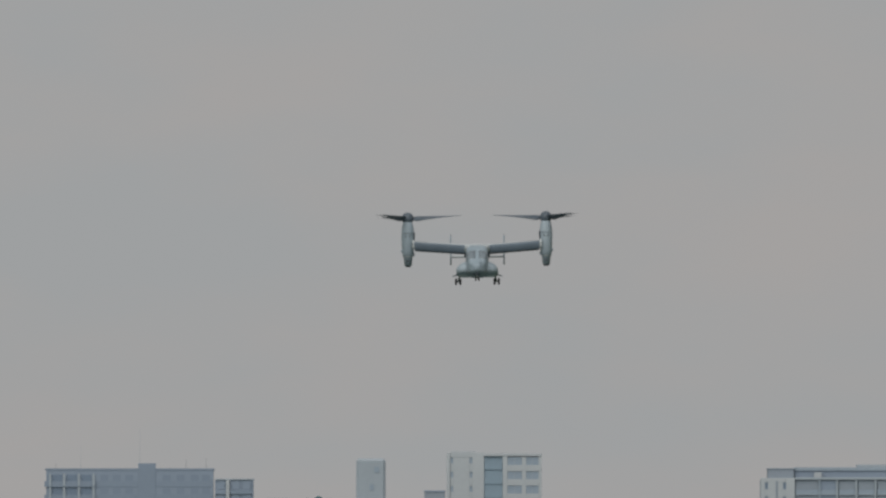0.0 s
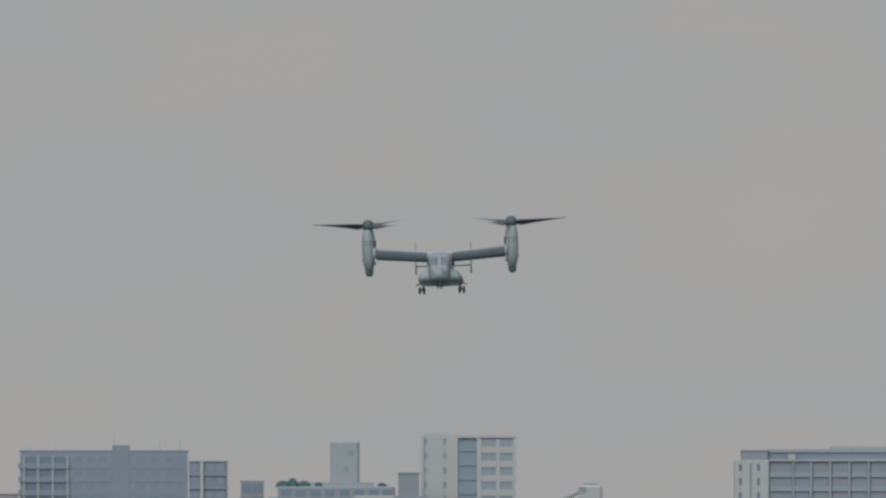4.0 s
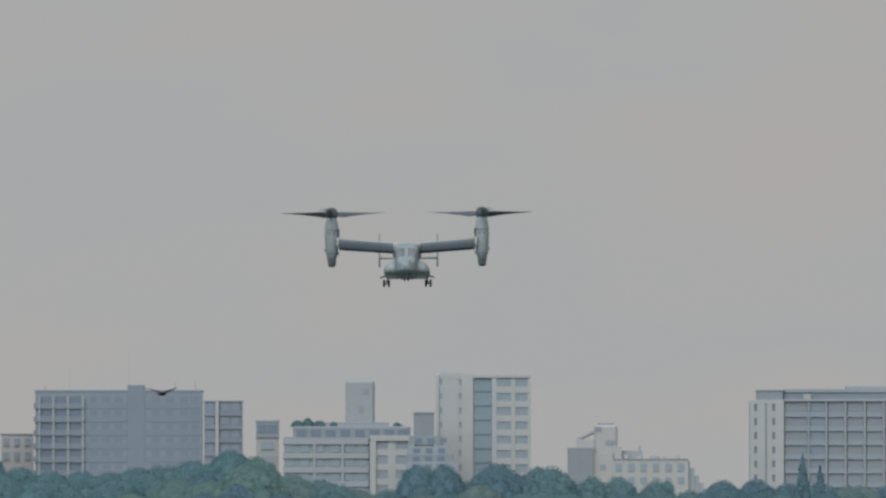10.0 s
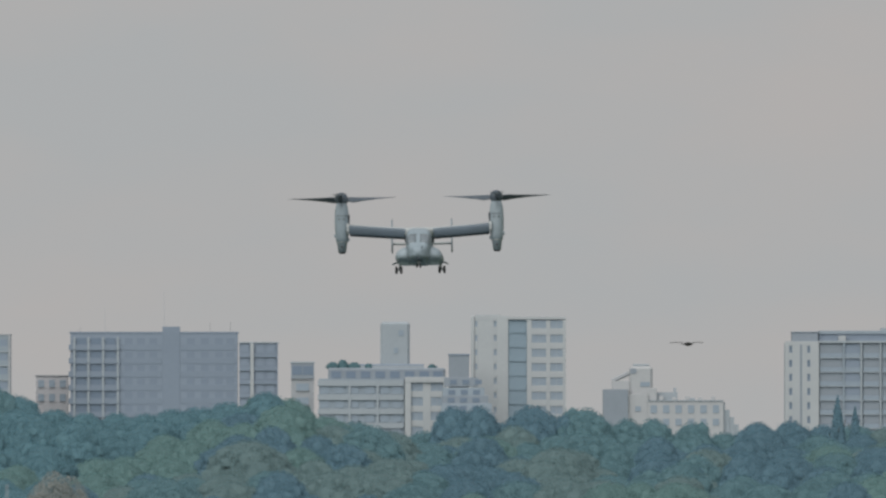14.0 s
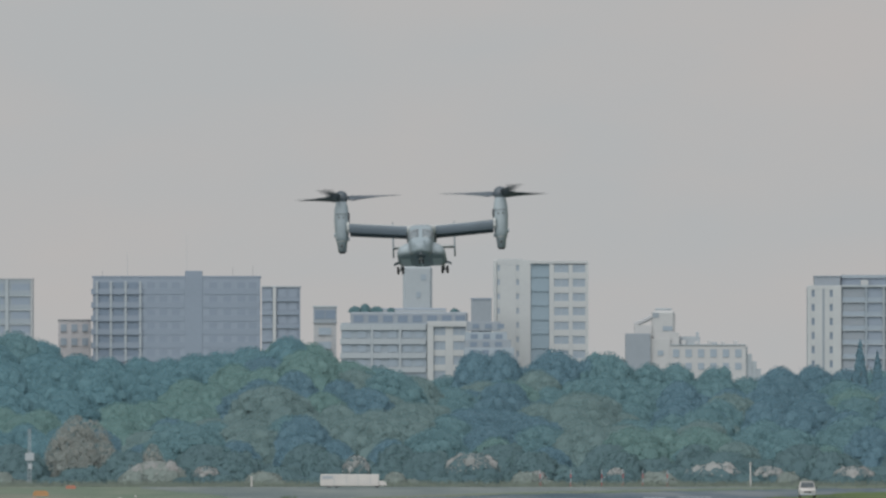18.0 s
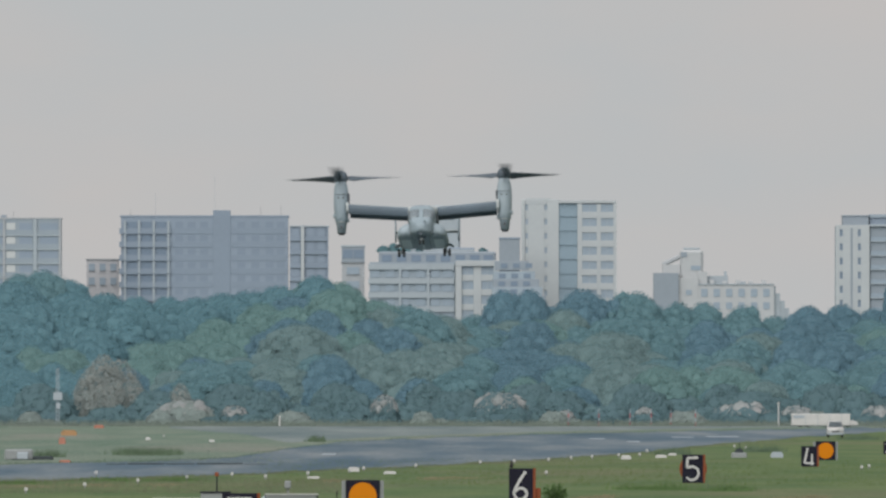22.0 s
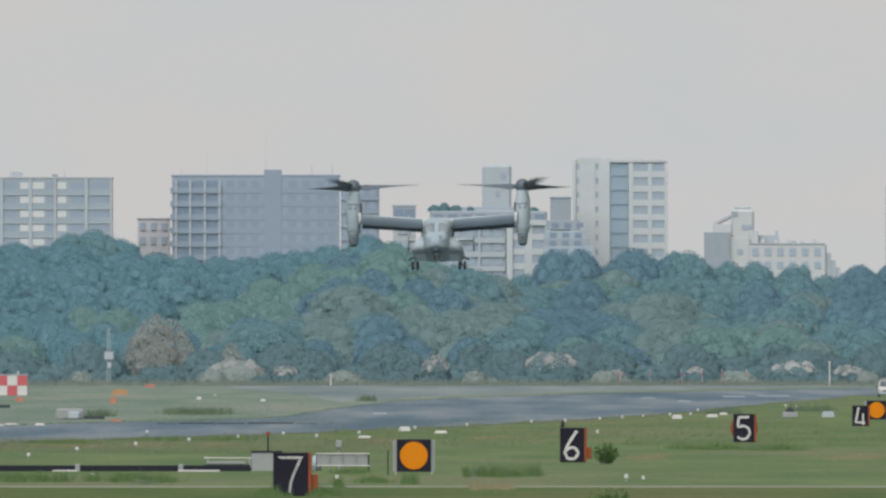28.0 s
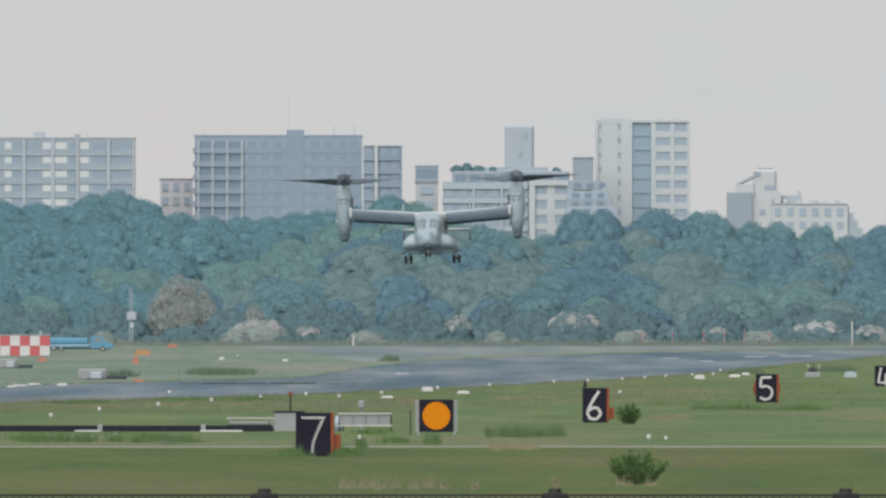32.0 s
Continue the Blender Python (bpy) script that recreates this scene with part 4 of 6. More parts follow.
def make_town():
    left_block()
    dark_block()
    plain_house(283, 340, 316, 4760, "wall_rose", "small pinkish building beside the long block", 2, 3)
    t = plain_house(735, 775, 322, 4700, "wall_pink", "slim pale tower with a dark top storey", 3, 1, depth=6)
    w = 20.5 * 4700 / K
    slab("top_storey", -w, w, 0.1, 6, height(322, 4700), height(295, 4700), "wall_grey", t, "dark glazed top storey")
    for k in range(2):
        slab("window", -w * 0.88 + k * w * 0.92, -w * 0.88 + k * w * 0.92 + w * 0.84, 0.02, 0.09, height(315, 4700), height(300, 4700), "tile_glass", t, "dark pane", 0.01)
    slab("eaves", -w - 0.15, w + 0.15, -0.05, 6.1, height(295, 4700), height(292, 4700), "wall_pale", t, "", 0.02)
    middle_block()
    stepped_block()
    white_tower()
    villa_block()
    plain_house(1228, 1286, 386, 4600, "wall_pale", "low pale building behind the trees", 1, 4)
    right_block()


make_town()


# ---- airfield boards and markers ----
STROKES = {"7": [[(-0.36, 0.58), (0.38, 0.58), (0.16, 0.10), (0.02, -0.28), (-0.02, -0.66)]],
           "6": [[(0.22, 0.62), (0.0, 0.30), (-0.20, -0.05), (-0.30, -0.34), (-0.16, -0.60), (0.12, -0.60), (0.30, -0.36), (0.16, -0.12), (-0.08, -0.10), (-0.26, -0.28)]],
           "5": [[(0.30, 0.60), (-0.26, 0.58), (-0.30, 0.06), (0.02, 0.14), (0.28, 0.0), (0.34, -0.28), (0.18, -0.54), (-0.10, -0.60), (-0.32, -0.46)]],
           "4": [[(-0.10, 0.62), (-0.32, -0.48), (0.38, -0.50)], [(0.22, 0.18), (0.24, -0.66)]],
           "3": [[(-0.28, 0.46), (0.0, 0.60), (0.26, 0.42), (0.20, 0.14), (0.0, 0.04), (0.26, -0.10), (0.30, -0.40), (0.04, -0.60), (-0.30, -0.44)]]}


def numeral(text, size, mat, parent, loc, label=""):
    """A numeral laid out in short reflector strips, a little uneven, as on the boards."""
    rg = random.Random(ord(text))
    bm = bmesh.new()
    wide = 0.052 if text == "7" else 0.074
    for line in STROKES[text]:
        for p, q in zip(line, line[1:]):
            p, q = Vector((p[0], 0, p[1])) * size, Vector((q[0], 0, q[1])) * size
            n = max(1, round((q - p).length / 0.12))
            for k in range(n):
                a, b = p.lerp(q, k / n), p.lerp(q, (k + (0.68 if text == "7" else 1.04)) / n)
                side = Vector((0, 1, 0)).cross(b - a).normalized() * wide * rg.uniform(0.8, 1.15)
                up = Vector((0, 0.012 + 0.002 * (k % 2), 0))
                ring = [bm.verts.new(v + w) for w in (-up, up) for v in (a - side, a + side, b + side, b - side)]
                for f in ((0, 1, 2, 3), (7, 6, 5, 4), (0, 4, 5, 1), (1, 5, 6, 2), (2, 6, 7, 3), (3, 7, 4, 0)):
                    bm.faces.new([ring[m] for m in f])
    bmesh.ops.recalc_face_normals(bm, faces=bm.faces)
    out = finish("numeral", bm, mat, parent)
    out.location = loc
    return tagged(out, label)


def distance_board(b, d, text, w=1.36, h=1.84):
    x = across(b, d)
    ob = thing("distance_board", x, d, ground_z(x, d), f"black runway distance board with a white {text} and rusty orange side", "sign", "runway distance boards")
    slab("face", -w / 2, w / 2, -0.06, 0.0, 0.02, h, "board_black", ob, "", 0.015)
    slab("frame", -w / 2 + 0.02, w / 2 + 0.11, 0.0, 0.55, 0.0, h - 0.02, "rust_orange", ob, "rusty orange steel housing", 0.02)
    slab("side_panel", w / 2 + 0.005, w / 2 + 0.14, -0.05, 0.5, 0.05, h + 0.01, "rust_orange", ob, "orange side panel", 0.02)
    numeral(text, h * 0.66, "paint_white", ob, (-0.02, -0.078, h * 0.5), "weathered white numeral of short strips")
    slab("foot", -w / 2, -w / 2 + 0.12, 0.05, 0.5, -0.25, 0.02, "steel", ob)
    slab("foot", w / 2 - 0.12, w / 2, 0.05, 0.5, -0.25, 0.02, "steel", ob)
    return ob


def make_boards():
    seven = distance_board(554, 956, "7", 1.48, 1.84)
    slab("lamp_box", 0.86, 1.16, 0.1, 0.5, 0.28, 0.92, "rust_orange", seven, "small orange junction box", 0.03)
    for i in range(6):
        slab("stud", -0.52 + 0.19 * i, -0.44 + 0.19 * i, -0.085, -0.062, 1.63, 1.68, "paint_white", seven, "", 0.004)
    six = distance_board(1052, 1200, "6", 1.28, 1.84)
    slab("lamp_box", 0.78, 1.05, 0.1, 0.5, 0.2, 0.8, "rust_orange", six, "small orange junction box", 0.03)
    distance_board(1356, 1414, "5", 1.30, 1.78)
    x = across(1357, 1415)
    disc = thing("disc_marker", x, 1415.6, 0, "faded orange disc on a steel post behind a distance board", "sign")
    bm = bmesh.new()
    bmesh.ops.create_cone(bm, cap_ends=True, segments=36, radius1=0.86, radius2=0.86, depth=0.06, matrix=Matrix.Translation((0, 0, 0.90)) @ Matrix.Rotation(radians(90), 4, "X"))
    part("disc", bm, "rust_orange", disc)
    slab("post", -0.06, 0.06, 0.04, 0.14, -0.2, 1.4, "steel", disc)
    distance_board(1562, 1657, "4", 1.16, 1.50)
    distance_board(1703, 1905, "3", 0.9, 1.10)

    def circle_board(b, d, s, low):
        x = across(b, d)
        ob = thing("arresting_gear_board", x, d, 0, "black square board with a large orange disc", "sign", "arresting gear boards")
        slab("panel", -s / 2, s / 2, -0.05, 0.05, low, low + s * 0.95, "board_black", ob, "", 0.015)
        bm = bmesh.new()
        bmesh.ops.create_cone(bm, cap_ends=True, segments=40, radius1=0.405 * s, radius2=0.405 * s, depth=0.03, matrix=Matrix.Translation((0, -0.067, low + s * 0.475)) @ Matrix.Rotation(radians(90), 4, "X"))
        part("disc", bm, "paint_orange", ob, "orange disc")
        for q in (-1, 1):
            slab("wing", q * (s / 2 + 0.10) - 0.09, q * (s / 2 + 0.10) + 0.09, 0.06, 0.12, low, low + s * 0.93, "cabinet_grey", ob, "pale grey side panel", 0.01)
            slab("leg", q * (s / 2 + 0.04) - 0.05, q * (s / 2 + 0.04) + 0.05, -0.04, 0.1, -0.2, low, "steel", ob)
        slab("stay", -s / 2 - 0.45, -s / 2 - 0.40, 0.2, 0.26, -0.1, low + s * 0.62, "board_black", ob, "thin dark post", 0.01)
        return ob
    circle_board(772, 1098, 1.66, 0.14)
    circle_board(1591, 1775, 1.56, 0.02)


make_boards()


def make_gear_site():
    # grey hut, pipe frame and long low barrier of the arresting gear
    d = 1128
    X = lambda b: across(b, d)
    hut = thing("equipment_hut", X(507), d, 0, "small grey equipment cabinet behind the distance board", "cabinet")
    slab("body", -0.62, 0.85, 0, 1.2, -0.1, 0.92, "cabinet_grey", hut, "", 0.03)
    slab("lid", -0.66, 0.9, -0.05, 1.25, 0.92, 1.0, "black_rubber", hut, "dark lid", 0.02)
    pole = thing("obstruction_light", X(513.5), d + 1.6, 0, "slim dark pole with a small lamp head", "lamp")
    part("pole", tube_bm((0, 0, -0.1), (0, 0, 1.75), 0.045, 0.035, 8), "black_rubber", pole)
    part("lamp_head", tube_bm((0, 0, 1.75), (0, 0, 1.95), 0.11, 0.10, 10), "rust_orange", pole, "dark red lamp head")
    rack = thing("pipe_frame", X(646), d, 0, "low frame of white pipes on dark posts", "frame")
    w = 92 * d / K / 2
    for i in range(5):
        x = -w + 2 * w * i / 4
        part("post", tube_bm((x, 0, -0.2), (x, 0, 0.88 - 0.02 * (i % 2)), 0.03, 0.03, 8), "black_rubber" if i in (0, 4) else "cabinet_grey", rack)
    for z in (0.86, 0.26):
        part("rail", tube_bm((-w - 0.05, -0.03, z), (w + 0.05, -0.03, z), 0.028, 0.028, 8), "paint_white", rack, "white pipe rail")
    slab("screen", -w + 0.05, w - 0.05, 0.05, 0.08, 0.28, 0.82, "cabinet_grey", rack, "grey mesh screen", 0.005)
    sensor = thing("sensor_mast", X(639), d + 2.5, 0, "grey sensor box on a short mast", "sensor")
    part("mast", tube_bm((0, 0, -0.1), (0, 0, 1.12), 0.06, 0.05, 8), "cabinet_grey", sensor)
    slab("head", -0.16, 0.16, -0.15, 0.15, 1.12, 1.52, "cabinet_grey", sensor, "", 0.05)
    tank = thing("tank", X(600), d + 1.2, 0, "small pale rounded tank beside the pipe frame", "tank")
    part("body", tube_bm((0, 0, 0), (0, 0, 0.70), 0.26, 0.22, 14), "wall_pale", tank, "", True)
    part("lid", tube_bm((0, 0, 0.70), (0, 0, 0.78), 0.18, 0.08, 14), "wall_pale", tank)
    bar = thing("low_barrier", X(200), d - 4, 0, "long low black rubber barrier on the grass", "barrier")
    o = X(200)
    for i in range(7):
        a, b = -160 + 92 * i, -160 + 92 * (i + 1) - 0.15
        slab("panel", X(a) - o, X(b) - o, 0, 0.25, -0.05, 0.30, "black_rubber", bar, "", 0.03)
    for b in (179, 361):
        slab("bracket", X(b) - o - 0.12, X(b) - o + 0.12, -0.08, 0.3, -0.05, 0.36, "cabinet_grey", bar, "pale bracket", 0.02)
    for b0, b1 in ((135, 178), (356, 430)):
        slab("kerb_strip", X(b0) - o, X(b1) - o, -0.5, -0.2, -0.05, 0.07, "paint_white", bar, "white-painted strip", 0.02)
    stack = thing("rail_stack", X(445), d + 3, 0, "low stack of pale rails beside the cabinet", "rails")
    for i in range(3):
        slab("rail", -1.35 + 0.1 * i, 1.2 - 0.2 * i, 0.2 * i, 0.2 * i + 0.14, 0.16 * i, 0.16 * i + 0.14, "cabinet_grey" if i == 2 else "black_rubber", stack, "", 0.02)
    slab("rail", -1.3, 1.25, 0.7, 0.78, 0.60, 0.65, "paint_white", stack, "white rail", 0.02)
    for q in (-1.1, 1.0):
        slab("support", q - 0.05, q + 0.05, 0.6, 0.85, -0.05, 0.6, "cabinet_grey", stack, "", 0.02)


make_gear_site()


def make_lights():
    first = thing("runway_light", 0, 0, 0, "small white runway edge light on a short stem", "light", "runway edge lights")
    part("stem", tube_bm((0, 0, -0.05), (0, 0, 0.16), 0.05, 0.04, 7), "cabinet_grey", first)
    part("cap", tube_bm((0, 0, 0.16), (0, 0, 0.34), 0.11, 0.08, 9), "paint_white", first, "white cap")
    spots = [(204, 779), (176, 731), (280, 722), (374, 714), (461, 709), (541, 703), (675, 701), (749, 695), (774, 692), (866, 687), (1101, 676), (1141, 673), (1178, 671), (1225, 668),
             (1262, 667), (636, 783), (1097, 700), (1148, 782), (420, 633), (300, 700), (980, 681), (1040, 679), (1430, 652), (1450, 654), (90, 742), (600, 707), (1275, 660), (1668, 688), (1655, 690)]
    for i, (b, v) in enumerate(spots):
        d = EYE_Z * K / (v - V0)
        m = pose(across(b, d), d, 0, 0, 0, 17 * i)
        if i:
            copy_thing(first, m)
        else:
            first.matrix_basis = m

    def marker(b, v, w, h, mat, label, dep=0.6, name="ground_marker"):
        d = EYE_Z * K / (v - V0)
        ob = thing(name, across(b, d), d, 0, label, "marker", "markers on the airfield")
        ww, hh = w * d / K, h * d / K
        slab("slab", -ww / 2, ww / 2, -dep / 2, dep / 2, -0.05, hh * 0.7, mat, ob, "", 0.02)
        slab("cap", -ww * 0.4, ww * 0.4, -dep * 0.4, dep * 0.4, hh * 0.7, hh, mat, ob, "", 0.02)
    for b, v, w, h in ((685, 705, 22, 4), (820, 697, 22, 5), (756, 693, 20, 8), (1238, 671, 18, 7), (1300, 668, 20, 5), (35, 684, 26, 3), (60, 682, 22, 3), (110, 683, 18, 4), (20, 686, 16, 3), (392, 637, 9, 5),
                       (1320, 664, 14, 4), (505, 640, 10, 4), (1178, 778, 5, 6)):
        marker(b, v, w, h, "paint_white", "white-painted concrete ground marker")
    for b0, b1, v in ((1174, 1200, 634.6), (1319, 1357, 632), (1381, 1437, 631), (1240, 1262, 640), (700, 724, 662)):
        d = EYE_Z * K / (v - V0)
        line = thing("painted_line", across((b0 + b1) / 2, d), d, 0, "worn white line painted on the taxiway", "marking", "painted lines on the paving")
        slab("stripe", across(b0 - (b0 + b1) / 2 + B0, d), across(b1 - (b0 + b1) / 2 + B0, d), -9, 9, 0.008, 0.03, "wall_pale", line, "", 0.005)
    marker(252, 629, 28, 10, "faded_orange", "orange marker board in the meadow", 0.3)
    marker(240, 644, 12, 12, "faded_red", "round red-orange marker in the meadow", 0.5)
    marker(74, 641, 16, 8, "faded_red", "red-orange marker in the meadow", 0.5)
    marker(305, 616, 18, 6, "faded_red", "low red marker in the meadow", 0.5)
    marker(245, 677, 20, 5, "faded_red", "low orange marker by the runway", 0.5)
    d = EYE_Z * K / (668 - V0)
    hut = thing("equipment_hut", across(1438, d), d, 0, "low dark equipment box with a thin aerial in the grass", "equipment box")
    slab("body", -0.62, 0.62, -0.5, 0.5, -0.05, 0.42, "cabinet_grey", hut, "", 0.06)
    bm = bmesh.new()
    bmesh.ops.create_cone(bm, cap_ends=True, segments=20, radius1=0.36, radius2=0.36, depth=0.9, matrix=Matrix.Translation((0, 0, 0.42)) @ Matrix.Rotation(radians(90), 4, "X"))
    part("hood", bm, "dark_kerb", hut, "dark rounded hood")
    part("aerial", tube_bm((0.05, 0, 0.7), (0.05, 0, 1.25), 0.035, 0.02, 6), "dark_kerb", hut, "thin dark aerial")
    marker(1505, 668, 22, 10, "wall_pale", "low pale equipment box in the grass", 1.0)
    # dark low strips for a ditch's shadow line along the runway's far side
    drain = thing("drain_channel", across(430, 1694), 1694, 0, "low dark strips in place of a shadow line along the runway", "drain")
    for b0, b1, h in ((318, 352, 0.06), (356, 420, 0.11), (423, 474, 0.09), (478, 560, 0.12), (563, 600, 0.06)):
        slab("kerb", across(b0, 1694) - drain.location.x, across(b1, 1694) - drain.location.x, 0, 0.5, -0.1, h, "dark_kerb", drain, "", 0.03)
    # culverts with grey heads
    for b, v, w in ((170, 672, 36), (18, 652, 26)):
        d = EYE_Z * K / (v - V0)
        ob = thing("culvert", across(b, d), d, 0, "low grey concrete culvert head in the meadow", "culvert")
        ww = w * d / K
        slab("head_wall", -ww * 0.28, ww * 0.28, 0, 0.5, -0.05, 0.62, "wall_pale", ob, "", 0.08)
        slab("kerb", -ww * 0.9, ww * 0.5, 0.6, 1.2, -0.05, 0.85, "cabinet_grey", ob, "grey kerb", 0.2)
        slab("kerb", ww * 0.5, ww * 1.5, 0.6, 1.4, -0.05, 0.30, "dark_kerb", ob, "dark kerb", 0.2)
        slab("channel", -ww * 0.5, ww * 0.5, -2.5, -1.6, -0.05, 0.10, "dark_kerb", ob, "dark channel edge", 0.03)


make_lights()


def make_woodside():
    mast = thing("lattice_mast", across(232, 2888), 2888, 0, "slim pale lattice mast at the foot of the wood", "mast")
    h = 7.4
    for q in (-0.2, 0.2):
        part("leg", tube_bm((q, 0, -0.1), (q * 0.6, 0, h), 0.05, 0.04, 6), "wall_pale", mast)
    bm = bmesh.new()
    for i in range(14):
        z = h * i / 14
        s = 1 if i % 2 else -1
        tube_bm((-0.2 * s, 0, z), (0.2 * s, 0, z + h / 14), 0.03, 0.03, 5, bm)
    part("bracing", bm, "wall_pale", mast)
    slab("cabinet", -0.55, 0.6, -0.2, 0.3, 3.3, 4.3, "wall_pale", mast, "", 0.03)
    slab("cabinet", -0.15, 0.35, -0.2, 0.3, 2.2, 2.9, "wall_pale", mast, "", 0.03)
    post = thing("white_post", across(1508, 2870), 2870, 0, "tall white post at the foot of the wood", "post")
    part("shaft", tube_bm((0, 0, -0.1), (0, 0, 2.9), 0.1, 0.09, 8), "paint_white", post)
    part("head", tube_bm((0, 0, 2.9), (0, 0, 3.1), 0.14, 0.12, 8), "paint_white", post)
    post2 = thing("white_post", across(625, 2868), 2868, 0, "short white post at the foot of the wood", "post")
    part("shaft", tube_bm((0, 0, -0.1), (0, 0, 1.2), 0.12, 0.10, 8), "paint_white", post2)
    part("head", tube_bm((0, 0, 1.2), (0, 0, 1.35), 0.16, 0.14, 8), "paint_white", post2)
    rp = thing("striped_pole", across(1136, 2872), 2872, 0, "thin red and white striped pole in front of the wood", "pole", "striped poles")
    for i in range(4):
        part("band", tube_bm((0, 0, 0.55 * i), (0, 0, 0.55 * (i + 1)), 0.055, 0.055, 7), "wall_pale" if i % 2 else "paint_red", rp)
    for b in (1190, 1245, 1283, 1318, 1361):
        copy_thing(rp, pose(across(b, 2872), 2872 + (b % 5), 0))
    # checkered hut
    d = 2435
    hut = thing("checkered_hut", across(35, d), d, 0, "airfield hut painted in large red and white squares", "hut")
    s = 17.6 * d / K
    slab("body", -3 * s, 3 * s, 0.05, 3.2, -0.05, 2 * s + 0.04, "wall_white", hut, "", 0.03)
    slab("roof", -3 * s - 0.1, 3 * s + 0.1, 0.0, 3.3, 2 * s + 0.04, 2 * s + 0.14, "roof_felt", hut, "", 0.03)
    for i in range(6):
        for j in range(2):
            slab("panel", -3 * s + i * s + 0.01, -3 * s + (i + 1) * s - 0.01, 0.0, 0.05, j * s + 0.01, (j + 1) * s - 0.01, "paint_red" if (i + j) % 2 == 0 else "paint_white", hut, "", 0.01)
    part("vent", tube_bm((2.2, 1.5, 2 * s), (2.2, 1.5, 2 * s + 0.5), 0.15, 0.12, 8), "wall_pale", hut)


make_woodside()


def wheel(parent, x, y, z, r, w, name="wheel"):
    bm = tube_bm((x - w / 2, y, z), (x + w / 2, y, z), r, r, 18)
    tyre = part(name, bm, "tyre", parent, "", False)
    part("rim", tube_bm((x - w / 2 - 0.01, y, z), (x + w / 2 + 0.01, y, z), r * 0.55, r * 0.55, 12), "steel", tyre)
    return tyre


def car_wheel(parent, x, y, z, r, w):
    bm = tube_bm((x, y - w / 2, z), (x, y + w / 2, z), r, r, 18)
    tyre = part("wheel", bm, "tyre", parent)
    part("rim", tube_bm((x, y - w / 2 - 0.01, z), (x, y + w / 2 + 0.01, z), r * 0.55, r * 0.55, 12), "steel", tyre)


def make_minivan():
    d = 2390
    ob = thing("minivan", across(1608, d), d, 0, "white minivan parked facing across the grass", "van")
    prof = [(0.28, 0.82, -2.1), (0.75, 0.86, -2.2), (0.95, 0.84, -2.0), (1.0, 0.80, -1.5), (1.62, 0.66, -0.5), (1.74, 0.60, 0.0)]
    rings = []
    for y, k in ((-2.2, 0), (-1.5, 1), (-0.6, 2), (2.1, 2)):
        top = (0.95, 1.02, 1.74)[k]
        wid = (0.82, 0.86, 0.66)[k]
        rings.append([(-0.86, y, 0.3), (0.86, y, 0.3), (0.88, y, 0.9), (wid, y, top), (-wid, y, top), (-0.88, y, 0.9)])
    bm = loft_bm(rings)
    bmesh.ops.bevel(bm, geom=list(bm.edges), offset=0.06, segments=2, affect="EDGES")
    part("body", bm, "paint_white", ob, "", True)
    bm = bmesh.new()
    q = [bm.verts.new(p) for p in ((-0.74, -1.42, 1.10), (0.74, -1.42, 1.10), (0.60, -0.66, 1.64), (-0.60, -0.66, 1.64))]
    f = bm.faces.new(q)
    bmesh.ops.solidify(bm, geom=[f], thickness=0.02)
    for v in bm.verts:
        v.co += Vector((0, -0.05, 0.03))
    part("windscreen", bm, "cockpit_glass", ob, "dark windscreen")
    slab("grille", -0.4, 0.4, -2.24, -2.16, 0.55, 0.72, "air_dark", ob, "", 0.02)
    slab("bumper", -0.84, 0.84, -2.28, -2.1, 0.28, 0.5, "wall_pale", ob, "", 0.04)
    for s in (-1, 1):
        slab("headlight", s * 0.66 - 0.16, s * 0.66 + 0.16, -2.22, -2.12, 0.66, 0.86, "curtain", ob, "", 0.03)
        slab("mirror", s * 0.98 - 0.09, s * 0.98 + 0.09, -1.2, -1.08, 1.0, 1.2, "air_dark", ob, "", 0.02)
        for y in (-1.4, 1.3):
            wheel(ob, s * 0.74, y, 0.32, 0.32, 0.2)


make_minivan()


